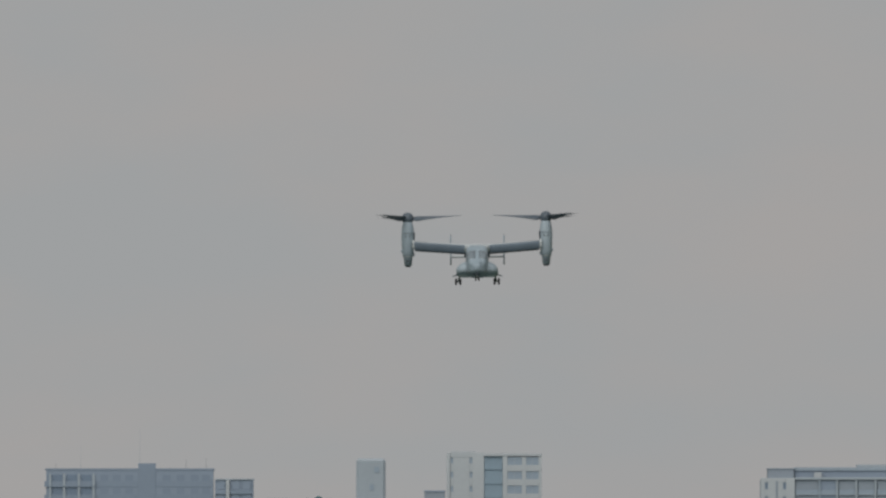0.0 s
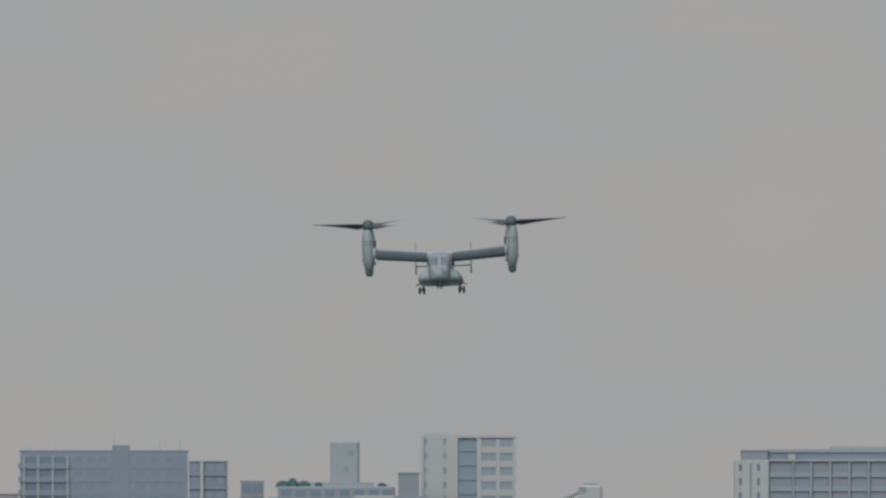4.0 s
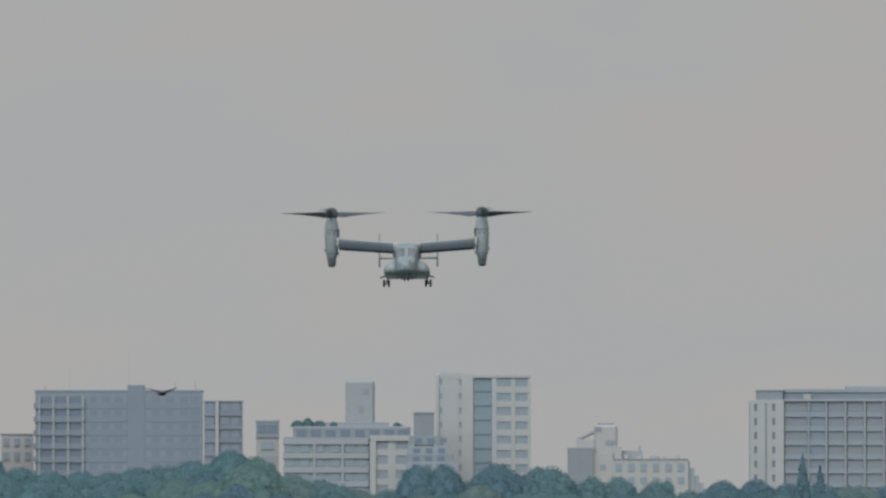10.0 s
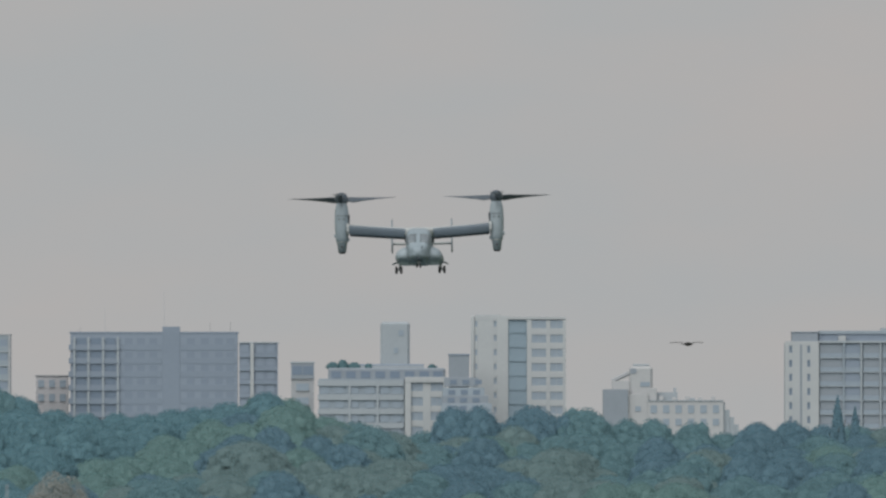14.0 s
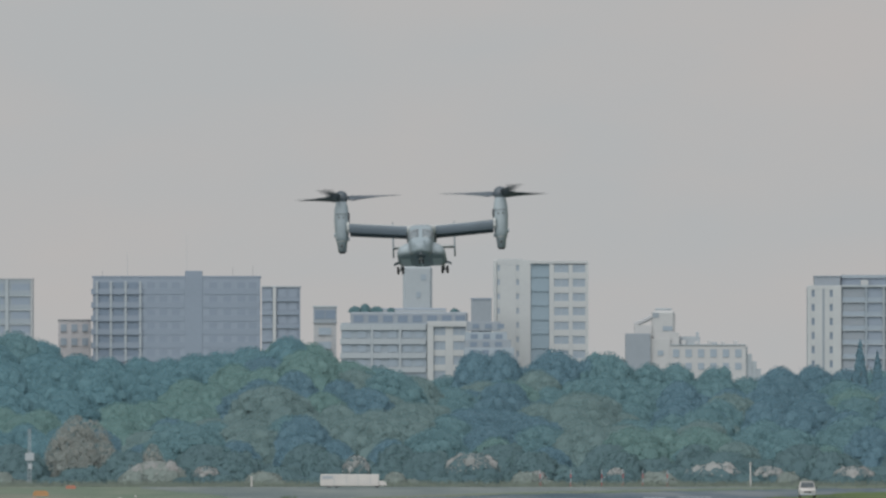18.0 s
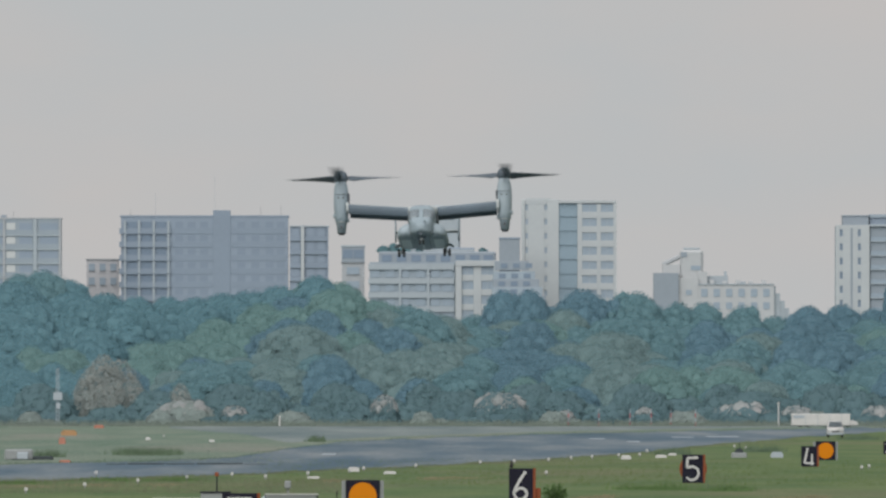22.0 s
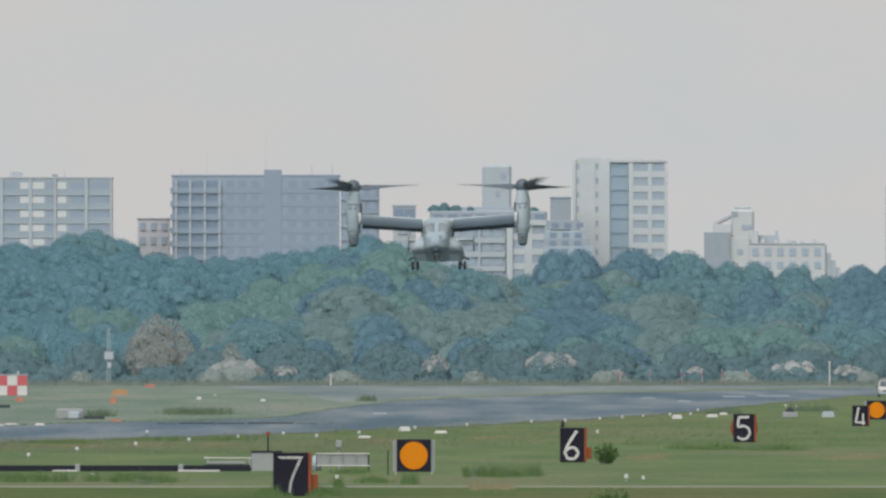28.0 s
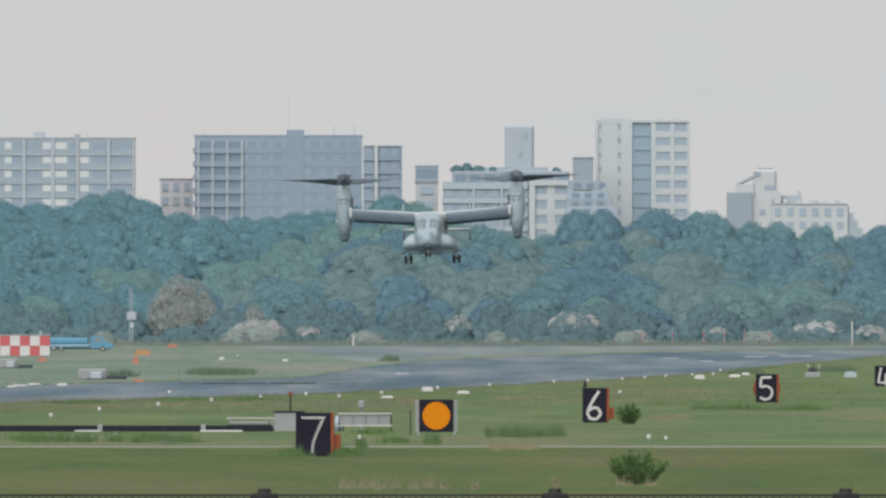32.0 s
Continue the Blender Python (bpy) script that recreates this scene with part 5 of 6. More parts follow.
def truck(name, label, paint, length, cargo):
    """A low lorry that heads along +x, its nose at x = 0."""
    ob = thing(name, 0, 0, 0, label, "truck")
    slab("chassis", -length + 0.2, -0.3, -0.45, 0.45, 0.22, 0.40, "roof_felt", ob, "", 0.03)
    if cargo == "box":
        bm = loft_bm([[(-1.3, y, 0.24), (0.0, y, 0.24), (0.0, y, 0.62), (-0.5, y, 0.84), (-1.3, y, 0.9)] for y in (-1.0, 1.0)])
    else:
        bm = loft_bm([[(-2.6, y, 0.30), (-0.02, y, 0.30), (0.0, y, 0.85), (-0.75, y, 1.0), (-1.25, y, 1.70), (-2.6, y, 1.75)] for y in (-0.95, 0.95)])
    bmesh.ops.bevel(bm, geom=list(bm.edges), offset=0.06, segments=2, affect="EDGES")
    part("cab", bm, paint, ob)
    if cargo == "box":
        slab("cargo_box", -length, -0.95, -1.15, 1.15, 0.20, 1.68, "paint_white", ob, "long white box body", 0.06)
        slab("hatch", -length + 0.2, -length + 1.6, -1.175, -1.145, 1.1, 1.5, "wall_pale", ob, "grey hatch", 0.01)
        for i in range(4):
            x = -length + 1.75 + 1.5 * i
            slab("seam", x - 0.025, x + 0.025, -1.165, -1.14, 0.3, 1.6, "wall_pale", ob, "", 0.004)
    else:
        slab("side_window", -2.2, -1.3, -0.985, -0.945, 1.05, 1.55, "cockpit_glass", ob, "", 0.01)
        slab("bed", -length, -2.7, -1.05, 1.05, 0.42, 0.85, paint, ob, "", 0.04)
        slab("load", -length + 0.4, -2.9, -0.95, 0.95, 0.85, 1.55, "paint_blue", ob, "blue covered load", 0.15)
        slab("stripe", -length + 0.4, -2.9, -1.085, -1.055, 0.62, 0.76, "wall_pale", ob, "pale stripe", 0.005)
    for x in (-1.2, -length + 2.0, -length + 1.1):
        for y in (-0.9, 0.9):
            car_wheel(ob, x, y, 0.3, 0.3, 0.22)
    return ob


white_truck = truck("box_truck", "low white box truck driving along the road by the wood", "paint_white", 8.3, "box")
blue_truck = truck("flatbed_truck", "blue flatbed truck driving past the checkered hut", "paint_blue", 8.0, "load")


# ---- tiltrotor aircraft ----
def section(y, hw, hh, zc, n=36, e=4.2):
    out = []
    for i in range(n):
        a = 2 * math.pi * i / n
        c, s = math.cos(a), math.sin(a)
        out.append((hw * math.copysign(abs(c) ** (2 / e), c), y, zc + hh * math.copysign(abs(s) ** (2 / e), s)))
    return out


BODY = [(-7.0, 0.10, 0.09, -2.66), (-6.88, 0.42, 0.32, -2.66), (-6.5, 0.76, 0.56, -2.58), (-5.9, 0.98, 0.84, -2.38), (-5.0, 1.10, 1.16, -2.10), (-4.2, 1.14, 1.44, -1.89), (-3.0, 1.16, 1.58, -1.78),
        (3.0, 1.16, 1.58, -1.78), (5.0, 1.16, 1.34, -1.55), (7.0, 0.92, 0.96, -1.20), (9.0, 0.52, 0.46, -0.88), (10.0, 0.22, 0.2, -0.72)]
CORNER = 4.2


def body_at(y, a, out=0.0):
    q = [np.interp(y, [s[0] for s in BODY], [s[k] for s in BODY]) for k in (1, 2, 3)]
    c, s = math.cos(a), math.sin(a)
    return Vector(((q[0] + out) * math.copysign(abs(c) ** (2 / CORNER), c), y, q[2] + (q[1] + out) * math.copysign(abs(s) ** (2 / CORNER), s)))


def body_patch(name, y0, y1, a0, a1, mat, parent, label="", out=0.02):
    bm = bmesh.new()
    grid = [[bm.verts.new(body_at(y0 + (y1 - y0) * i / 4, radians(a0 + (a1 - a0) * j / 4), out)) for j in range(5)] for i in range(5)]
    for i in range(4):
        for j in range(4):
            bm.faces.new((grid[i][j], grid[i + 1][j], grid[i + 1][j + 1], grid[i][j + 1]))
    bmesh.ops.recalc_face_normals(bm, faces=bm.faces)
    bmesh.ops.solidify(bm, geom=list(bm.faces), thickness=0.03)
    return part(name, bm, mat, parent, label, True)


def foil(chord, thick, n=12):
    """Points (y, z) of an aerofoil, leading edge at y = 0, trailing edge at y = chord."""
    up = [(chord * t, thick * 1.5 * math.sqrt(t) * (1 - t) ** 0.9 * 0.9) for t in [(i / n) ** 1.6 for i in range(n + 1)]]
    lo = [(y, -0.75 * z) for y, z in up[-2:0:-1]]
    return up + lo


def make_aircraft():
    ob = thing("tiltrotor_aircraft", 0, 2000, 30, "pale grey tiltrotor aircraft hovering with its nacelles upright and gear down", "aircraft")
    part("fuselage", loft_bm([section(*s) for s in BODY]), "air_grey", ob, "", True)
    body_patch("radome", -6.99, -6.5, -175, 175, "air_grey", ob, "rounded nose cap", 0.012)
    # added skin whose lighter colour offsets the shade under the fuselage
    body_patch("belly_skin", -6.4, 6.0, -142, -38, "air_under_lit", ob, "belly skin lightened against its own shade", 0.006)
    body_patch("windscreen", -6.02, -4.80, 28, 88.8, "cockpit_glass", ob, "dark windscreen pane")
    body_patch("windscreen", -6.02, -4.80, 91.2, 152, "cockpit_glass", ob, "dark windscreen pane")
    body_patch("side_window", -5.6, -4.3, 8, 26, "cockpit_glass", ob)
    body_patch("side_window", -5.6, -4.3, 154, 172, "cockpit_glass", ob)
    body_patch("chin_window", -6.2, -5.5, -50, -15, "cockpit_glass", ob)
    body_patch("chin_window", -6.2, -5.5, 195, 230, "cockpit_glass", ob)
    slab("sensor_turret", -0.16, 0.16, -6.70, -6.30, -3.28, -3.0, "rotor_black", ob, "dark sensor turret under the nose", 0.1)
    part("refuel_probe", tube_bm((0.35, -6.3, -2.0), (0.35, -7.6, -2.15), 0.07, 0.05, 8), "air_grey", ob)
    for s in (-1, 1):
        # a sponson with a sloping shoulder, a round outer edge and a flat floor
        rings = []
        for y, k in ((-5.2, 0.20), (-5.1, 0.50), (-4.8, 0.78), (-4.3, 0.94), (-3.4, 1.0), (2.6, 1.0), (3.8, 0.66), (4.7, 0.12)):
            shape = ((0.55, -2.75), (0.60, -2.06), (1.12, -1.90), (1.46, -1.99), (1.82, -2.20), (2.06, -2.48), (2.16, -2.76), (2.15, -3.04), (2.02, -3.22), (1.80, -3.28), (1.10, -3.32), (0.60, -3.32))
            rings.append([(s * (1.1 + (x - 1.1) * (0.25 + 0.75 * k)), y, -2.78 + (z + 2.78) * k) for x, z in shape])
        pod = part("sponson", loft_bm(rings), "air_belly_lit", ob, "sloping side sponson", True)
        part("underside", loft_bm([[(s * x, y, z) for x, z in ((1.0, -3.335), (1.55, -3.325), (1.86, -3.30), (1.84, -3.28), (1.0, -3.30))] for y in (-3.6, 2.6)]), "air_under_lit", pod, "underside lightened against its own shade")
        # main gear
        gear = part("gear_leg", tube_bm((s * 1.75, 1.6, -2.9), (s * 1.98, 1.7, -3.8), 0.09, 0.07, 8), "air_light", ob)
        for q in (-0.22, 0.22):
            rings = [[(s * 1.98 + q + dx, 1.7 + r * math.cos(a), -3.78 + r * math.sin(a)) for a in [2 * math.pi * i / 20 for i in range(20)]] for dx, r in ((-0.11, 0.24), (-0.09, 0.32), (-0.04, 0.35), (0.04, 0.35), (0.09, 0.32), (0.11, 0.24))]
            part("wheel", loft_bm(rings), "tyre", gear, "", True)
        part("axle", tube_bm((s * 1.98 - 0.2, 1.7, -3.78), (s * 1.98 + 0.2, 1.7, -3.78), 0.08, 0.08, 10), "air_light", gear)
        part("drag_brace", tube_bm((s * 1.7, 0.7, -3.2), (s * 1.96, 1.66, -3.62), 0.05, 0.05, 8), "air_light", gear)
        part("gear_door", loft_bm([[(s * 2.04, y, -3.02), (s * 2.58, y, -3.24), (s * 2.56, y, -3.29), (s * 2.02, y, -3.08)] for y in (0.7, 2.5)]), "air_grey", ob, "open gear door splayed outwards")
        part("door_strut", tube_bm((s * 2.02, 0.65, -3.16), (s * 2.42, 0.65, -3.19), 0.04, 0.03, 6), "air_dark", ob)
        # wing half, flaperons, and an added dark front face for the underside's shade
        rings = []
        for x, z, ch in ((0.0, -0.16, 2.6), (1.2, -0.13, 2.6), (6.5, 0.24, 2.45)):
            rings.append([(s * x, y - 1.0, z - 0.12 + w) for y, w in foil(ch, 0.50)])
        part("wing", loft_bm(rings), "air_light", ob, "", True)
        rings = []
        for x, z in ((1.28, -0.15), (6.42, 0.22)):
            rings.append([(s * x, -1.03 + y, z - 0.16 + w) for y, w in ((0.14, 0.20), (0.0, 0.14), (-0.07, 0.04), (-0.06, -0.16), (0.0, -0.38), (0.10, -0.58), (0.5, -0.58), (0.5, -0.20), (0.3, 0.10))])
        part("de_icing_boot", loft_bm(rings), "boot_rubber", ob, "dark front face standing in for the wing's shaded underside")
        for x0, x1 in ((1.32, 3.848), (3.852, 6.40)):
            rings = []
            for x in (x0, x1):
                z = -0.15 + 0.37 * (x - 1.28) / 5.14
                rings.append([(s * x, 1.45 + 0.25 * t, z - 0.08 - 0.72 * t + k) for t, k in ((0, 0.10), (1, 0.02), (1, -0.02), (0, -0.12))])
            part("flaperon", loft_bm(rings), "boot_rubber", ob, "lowered flaperon, its underside shade in the colour")
        # nacelle
        rings = []
        for z, hx, hy in ((2.35, 0.46, 0.50), (2.0, 0.55, 0.64), (1.5, 0.63, 0.80), (0.7, 0.66, 0.94), (-0.1, 0.63, 0.96), (-0.8, 0.58, 0.86), (-1.15, 0.54, 0.76), (-1.25, 0.46, 0.66), (-2.15, 0.36, 0.50)):
            rings.append([(s * 7.1 + hx * math.copysign(abs(math.cos(a)) ** 0.8, math.cos(a)), hy * math.copysign(abs(math.sin(a)) ** 0.8, math.sin(a)), z) for a in [2 * math.pi * i / 20 for i in range(20)]])
        nac = part("nacelle", loft_bm(rings), "air_grey", ob, "upright engine nacelle", True)
        part("exhaust", tube_bm((s * 7.1, 0, -2.28), (s * 7.1, 0, -2.1), 0.26, 0.28, 16), "air_dark", nac, "dark exhaust pipe")
        for q in (-0.21, 0.21):
            part("vent", tube_bm((s * 7.1 + q, -0.97, 0.85), (s * 7.1 + q, -0.80, 0.85), 0.07, 0.07, 10), "air_dark", nac, "small dark vent")
        part("vent", tube_bm((s * 7.1, -0.66, -1.68), (s * 7.1, -0.45, -1.68), 0.12, 0.12, 10), "air_dark", nac, "dark cooling vent")
        slab("panel_seam", s * 7.1 - 0.50, s * 7.1 + 0.50, -0.90, -0.82, 1.15, 1.18, "air_dark", nac, "", 0.005)
        slab("side_scoop", s * 7.70 - 0.10, s * 7.70 + 0.10, -0.45, 0.35, -0.78, -0.46, "air_grey", nac, "small scoop on the outer side", 0.07)
        slab("side_scoop", s * 6.50 - 0.08, s * 6.50 + 0.08, -0.30, 0.30, -1.15, -0.85, "air_grey", nac, "", 0.06)
        slab("pivot_bulge", s * 6.47 - 0.10, s * 6.47 + 0.10, -0.55, 0.45, 0.70, 1.30, "air_dark", nac, "dark bulge on the inner side", 0.08)
        part("cowl_ring", loft_bm([[(s * 7.1 + rx * math.cos(a), ry * math.sin(a), z) for a in [2 * math.pi * i / 20 for i in range(20)]] for z, rx, ry in ((-1.28, 0.48, 0.68), (-1.24, 0.52, 0.73), (-1.14, 0.52, 0.73), (-1.10, 0.48, 0.68))]), "air_light", nac, "", True)
        part("wing_tip_fairing", loft_bm([[(s * x, -1.08 + y, 0.12 + w) for y, w in ((0.35, 0.36), (0.05, 0.30), (-0.05, 0.05), (-0.02, -0.40), (0.2, -0.62), (1.6, -0.4), (1.6, 0.2))] for x in (6.44, 6.64)]), "air_light", ob, "pale fairing at the wing tip")
        slab("inner_fairing", s * 6.48 - 0.08, s * 6.48 + 0.08, -0.6, 0.7, -0.2, 1.15, "air_dark", nac, "dark gap fairing beside the wing", 0.05)
        # tail fin
        rings = []
        for z, y, ch in ((-1.78, 9.0, 1.2), (-0.97, 8.7, 1.7), (1.24, 9.25, 1.15)):
            rings.append([(s * 2.75 + w, y + yy, z) for yy, w in foil(ch, 0.16)])
        part("tail_fin", loft_bm(rings), "air_grey", ob, "", True)
        part("fin_aerial", tube_bm((s * 2.75, 9.8, 1.2), (s * 2.75, 9.85, 1.42), 0.03, 0.02, 5), "air_dark", ob)
        slab("pylon_fairing", s * 1.22 - 0.11, s * 1.22 + 0.11, -0.9, 1.2, -1.35, -0.40, "air_dark", ob, "dark fairing beside the fuselage", 0.06)
    rings = []
    for x in (-2.8, 2.8):
        rings.append([(x, 8.8 + y, -0.97 + w) for y, w in foil(1.6, 0.24)])
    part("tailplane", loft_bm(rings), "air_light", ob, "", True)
    rings = []
    for y, hw, h0, h1 in ((-2.6, 0.60, -0.8, -0.34), (-1.9, 1.05, -0.9, -0.14), (-1.2, 1.30, -1.0, 0.0), (1.0, 1.32, -1.0, 0.03), (2.4, 0.8, -0.9, -0.2)):
        rings.append([(hw * math.copysign(abs(math.cos(a)) ** 0.55, math.cos(a)), y, (h0 + h1) / 2 + (h1 - h0) / 2 * math.copysign(abs(math.sin(a)) ** 0.7, math.sin(a))) for a in [2 * math.pi * i / 24 for i in range(24)]])
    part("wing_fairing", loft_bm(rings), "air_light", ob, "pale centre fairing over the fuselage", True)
    # flat slab, the dark shadow at the belly's centre put into its colour
    slab("belly_panel", -0.40, 0.40, -5.5, -4.5, -3.34, -3.27, "boot_rubber", ob, "flat panel painted with the shade of the open nose gear bay", 0.02)
    part("landing_lamp", tube_bm((0, -5.10, -3.42), (0, -5.24, -3.42), 0.10, 0.13, 12), "curtain", ob, "small pale landing lamp")
    part("pitot", tube_bm((-0.5, -6.2, -2.2), (-0.5, -7.0, -2.25), 0.03, 0.02, 6), "air_dark", ob)
    nose = part("nose_gear", tube_bm((0, -5.0, -3.0), (0, -5.0, -3.75), 0.07, 0.06, 8), "air_light", ob)
    for q in (-0.16, 0.16):
        part("wheel", tube_bm((q - 0.07, -5.0, -3.72), (q + 0.07, -5.0, -3.72), 0.21, 0.21, 16), "tyre", nose)
    # rotors: a dark spinner with three twisted blades
    rotors = []
    for s in (-1, 1):
        rings = []
        for z, r in ((-0.46, 0.44), (-0.32, 0.56), (0.0, 0.60), (0.28, 0.54), (0.46, 0.40), (0.58, 0.14)):
            rings.append([(r * math.cos(a), r * math.sin(a), z) for a in [2 * math.pi * i / 20 for i in range(20)]])
        hub = part("rotor", loft_bm(rings), "rotor_black", ob, "dark rotor spinner", True)
        hub.location = (s * 7.1, 0, 2.75)
        for k in range(3):
            rings = []
            for r, ch, tw in ((0.5, 0.50, 46), (1.0, 0.84, 40), (2.0, 0.80, 27), (3.5, 0.66, 15), (4.8, 0.48, 7), (5.4, 0.34, 4), (5.55, 0.16, 4)):
                t = radians(tw) * s
                ring = []
                for y, w in foil(ch, 0.14 * ch, 6):
                    y -= 0.3 * ch
                    ring.append(Vector((r, s * (y * math.cos(t)) + w * math.sin(t), 0.04 * r + (-y * math.sin(abs(t)) + w * math.cos(t)))))
                rings.append([Matrix.Rotation(k * 2 * math.pi / 3, 3, "Z") @ p for p in ring])
            part("blade", loft_bm(rings), "rotor_black", hub, "", True)
        rotors.append(hub)
    return ob, rotors


aircraft, rotors = make_aircraft()



def make_bird(label, span=1.0):
    ob = thing("bird", 0, 900, 30, label, "bird", "birds over the field")
    rings = []
    for x, r in ((-0.24, 0.02), (-0.18, 0.05), (-0.05, 0.085), (0.10, 0.075), (0.18, 0.05), (0.23, 0.05), (0.27, 0.03), (0.34, 0.006)):
        rings.append([(x, r * math.cos(a), r * math.sin(a)) for a in [2 * math.pi * i / 10 for i in range(10)]])
    part("body", loft_bm(rings), "feather", ob, "", True)
    part("tail", loft_bm([[(-0.20, y, 0.01), (-0.42, y * 2.2, 0.0), (-0.42, y * 2.2, -0.012), (-0.20, y, -0.02)] for y in (-0.04, 0.04)]), "feather", ob)
    wings = []
    for s in (-1, 1):
        rings = []
        for y, x0, x1 in ((0.0, 0.12, -0.12), (0.2 * span, 0.16, -0.12), (0.36 * span, 0.08, -0.14), (0.5 * span, -0.08, -0.18)):
            z = 0.05 * math.sin(y * 5 / span)
            rings.append([(x0, s * y, z), ((x0 + x1) / 2, s * y, z + 0.015), (x1, s * y, z), ((x0 + x1) / 2, s * y, z - 0.01)])
        w = part("wing", loft_bm(rings), "feather", ob)
        w.location = (0.03, s * 0.05, 0.03)
        wings.append((w, s))
    return ob, wings


def perched_bird():
    """A small dark bird that sits on the corner of a board."""
    x, d = across(1052, 1200), 1200.0
    ob = thing("perched_bird", x - 0.50, d - 0.03, 1.84, "small dark bird sitting on a distance board", "bird")
    rings = []
    for z, r, y in ((0.03, 0.03, 0.02), (0.08, 0.085, 0.0), (0.17, 0.10, 0.0), (0.26, 0.075, -0.01), (0.31, 0.05, -0.015), (0.35, 0.058, -0.02), (0.39, 0.05, -0.02), (0.42, 0.015, -0.02)):
        rings.append([(r * math.cos(a), y + r * 0.9 * math.sin(a), z) for a in [2 * math.pi * i / 12 for i in range(12)]])
    part("body", loft_bm(rings), "feather", ob, "", True)
    part("beak", tube_bm((0.04, -0.03, 0.355), (0.12, -0.04, 0.345), 0.018, 0.003, 6), "feather", ob)
    part("tail", loft_bm([[(-0.04, y, 0.12), (-0.17, y, 0.0), (-0.19, y, 0.02), (-0.05, y, 0.16)] for y in (-0.03, 0.03)]), "feather", ob)
    for q in (-0.03, 0.03):
        part("leg", tube_bm((q, 0.0, -0.01), (q, 0.0, 0.06), 0.010, 0.010, 5), "feather", ob)


perched_bird()
bird_a, wings_a = make_bird("dark kite gliding low over the town", 1.7)
bird_b, wings_b = make_bird("black crow flapping across the airfield")


# ---- grass, and the fence in front ----
def make_tufts():
    rg = np.random.RandomState(9)

    def blades(name, n, pts, hmin, hmax, width, mat, label):
        p = pts(n)
        h = hmin + (hmax - hmin) * rg.rand(n) ** 2
        a = rg.uniform(0, math.pi, n)
        dx, dy = np.cos(a) * width, np.sin(a) * width
        lean = rg.normal(size=(n, 2)) * 0.3 * h[:, None]
        z = np.zeros(n)
        foot = [np.stack([p[:, 0] + k * dx, p[:, 1] + k * dy, z - 0.02], 1) for k in (-1, 1)]
        tip = np.stack([p[:, 0] + lean[:, 0], p[:, 1] + lean[:, 1], h], 1)
        back = np.stack([-dy, dx, z], 1) * (0.006 / width)
        both = np.concatenate([np.stack([foot[0], foot[1], tip], 1), np.stack([foot[1] + back, foot[0] + back, tip + back], 1)])
        me = bpy.data.meshes.new(name)
        me.from_pydata(both.reshape(-1, 3).tolist(), [], np.arange(6 * n).reshape(-1, 3).tolist())
        me.materials.append(M[mat])
        me.shade_smooth()
        me.normals_split_custom_set_from_vertices([(0, -0.2, 0.98)] * (6 * n))
        tagged(new(name, me), label, "grass", kind="stuff")

    def field(d0, d1, b0=-40, b1=1640):
        def f(n):
            q = rg.uniform(0, 1, n)
            d = 1 / (1 / d0 + q * (1 / d1 - 1 / d0))
            c = rg.uniform(b0, b1, n)
            c = c + 30 * np.sin(d * 0.9 + c * 0.02)
            return np.stack([(c - B0) * d / K, d], 1)
        return f

    def along(points, spread):
        """Points strewn along a line through survey points (b, v) on the flat field."""
        def f(n):
            b = rg.uniform(points[0][0], points[-1][0], n)
            v = np.interp(b, [q[0] for q in points], [q[1] for q in points]) + rg.normal(size=n) * spread * (0.6 + 0.5 * np.sin(b * 0.045) + 0.4 * np.sin(b * 0.017 + 1))
            d = EYE_Z * K / (v - V0)
            return np.stack([(b - B0) * d / K, d], 1)
        return f

    def clumped(spots, deep=2.5):
        def f(n):
            k = rg.randint(0, len(spots), n)
            s = np.array(spots)[k]
            b = s[:, 0] + rg.normal(size=n) * s[:, 2] * 0.5
            d = s[:, 1] + rg.normal(size=n) * deep
            return np.stack([(b - B0) * d / K, d], 1)
        return f
    blades("grass_blades", 9000, field(770, 1380), 0.03, 0.07, 0.02, "green_blade", "short green airfield grass")
    blades("far_grass_blades", 9000, field(1380, 1800, 600, 1800), 0.03, 0.10, 0.05, "green_blade", "rough green grass by the runway")
    blades("dry_grass", 1100, clumped([(615, 800, 14), (640, 803, 16), (668, 798, 10), (695, 803, 18), (735, 799, 12), (760, 806, 8), (785, 800, 10), (608, 806, 12), (1105, 812, 16), (1150, 812, 14), (985, 806, 6), (840, 800, 8), (655, 807, 30)]), 0.12, 0.5, 0.010, "dry_grass", "tufts of dry straw-coloured grass")
    blades("verge_grass", 9000, field(1290, 1480, -60, 760), 0.03, 0.13, 0.06, "verge_blade", "rough brownish grass beside the runway")
    blades("edge_grass", 5200, along([(-60, 717), (0, 715), (200, 710), (400, 704), (560, 699), (700, 692), (850, 686), (1000, 678), (1150, 669), (1300, 657), (1420, 644), (1600, 630)], 2.6), 0.04, 0.15, 0.05, "verge_blade", "ragged grass along the runway edge")
    blades("far_edge_grass", 3600, along([(-60, 687), (0, 684), (200, 678), (400, 674), (540, 668), (640, 652), (740, 640), (900, 632), (1100, 626), (1500, 618), (1760, 614)], 1.6), 0.04, 0.12, 0.07, "scrub", "ragged grass along the far side of the runway")
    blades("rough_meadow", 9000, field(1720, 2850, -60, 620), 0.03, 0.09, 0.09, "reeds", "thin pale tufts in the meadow")
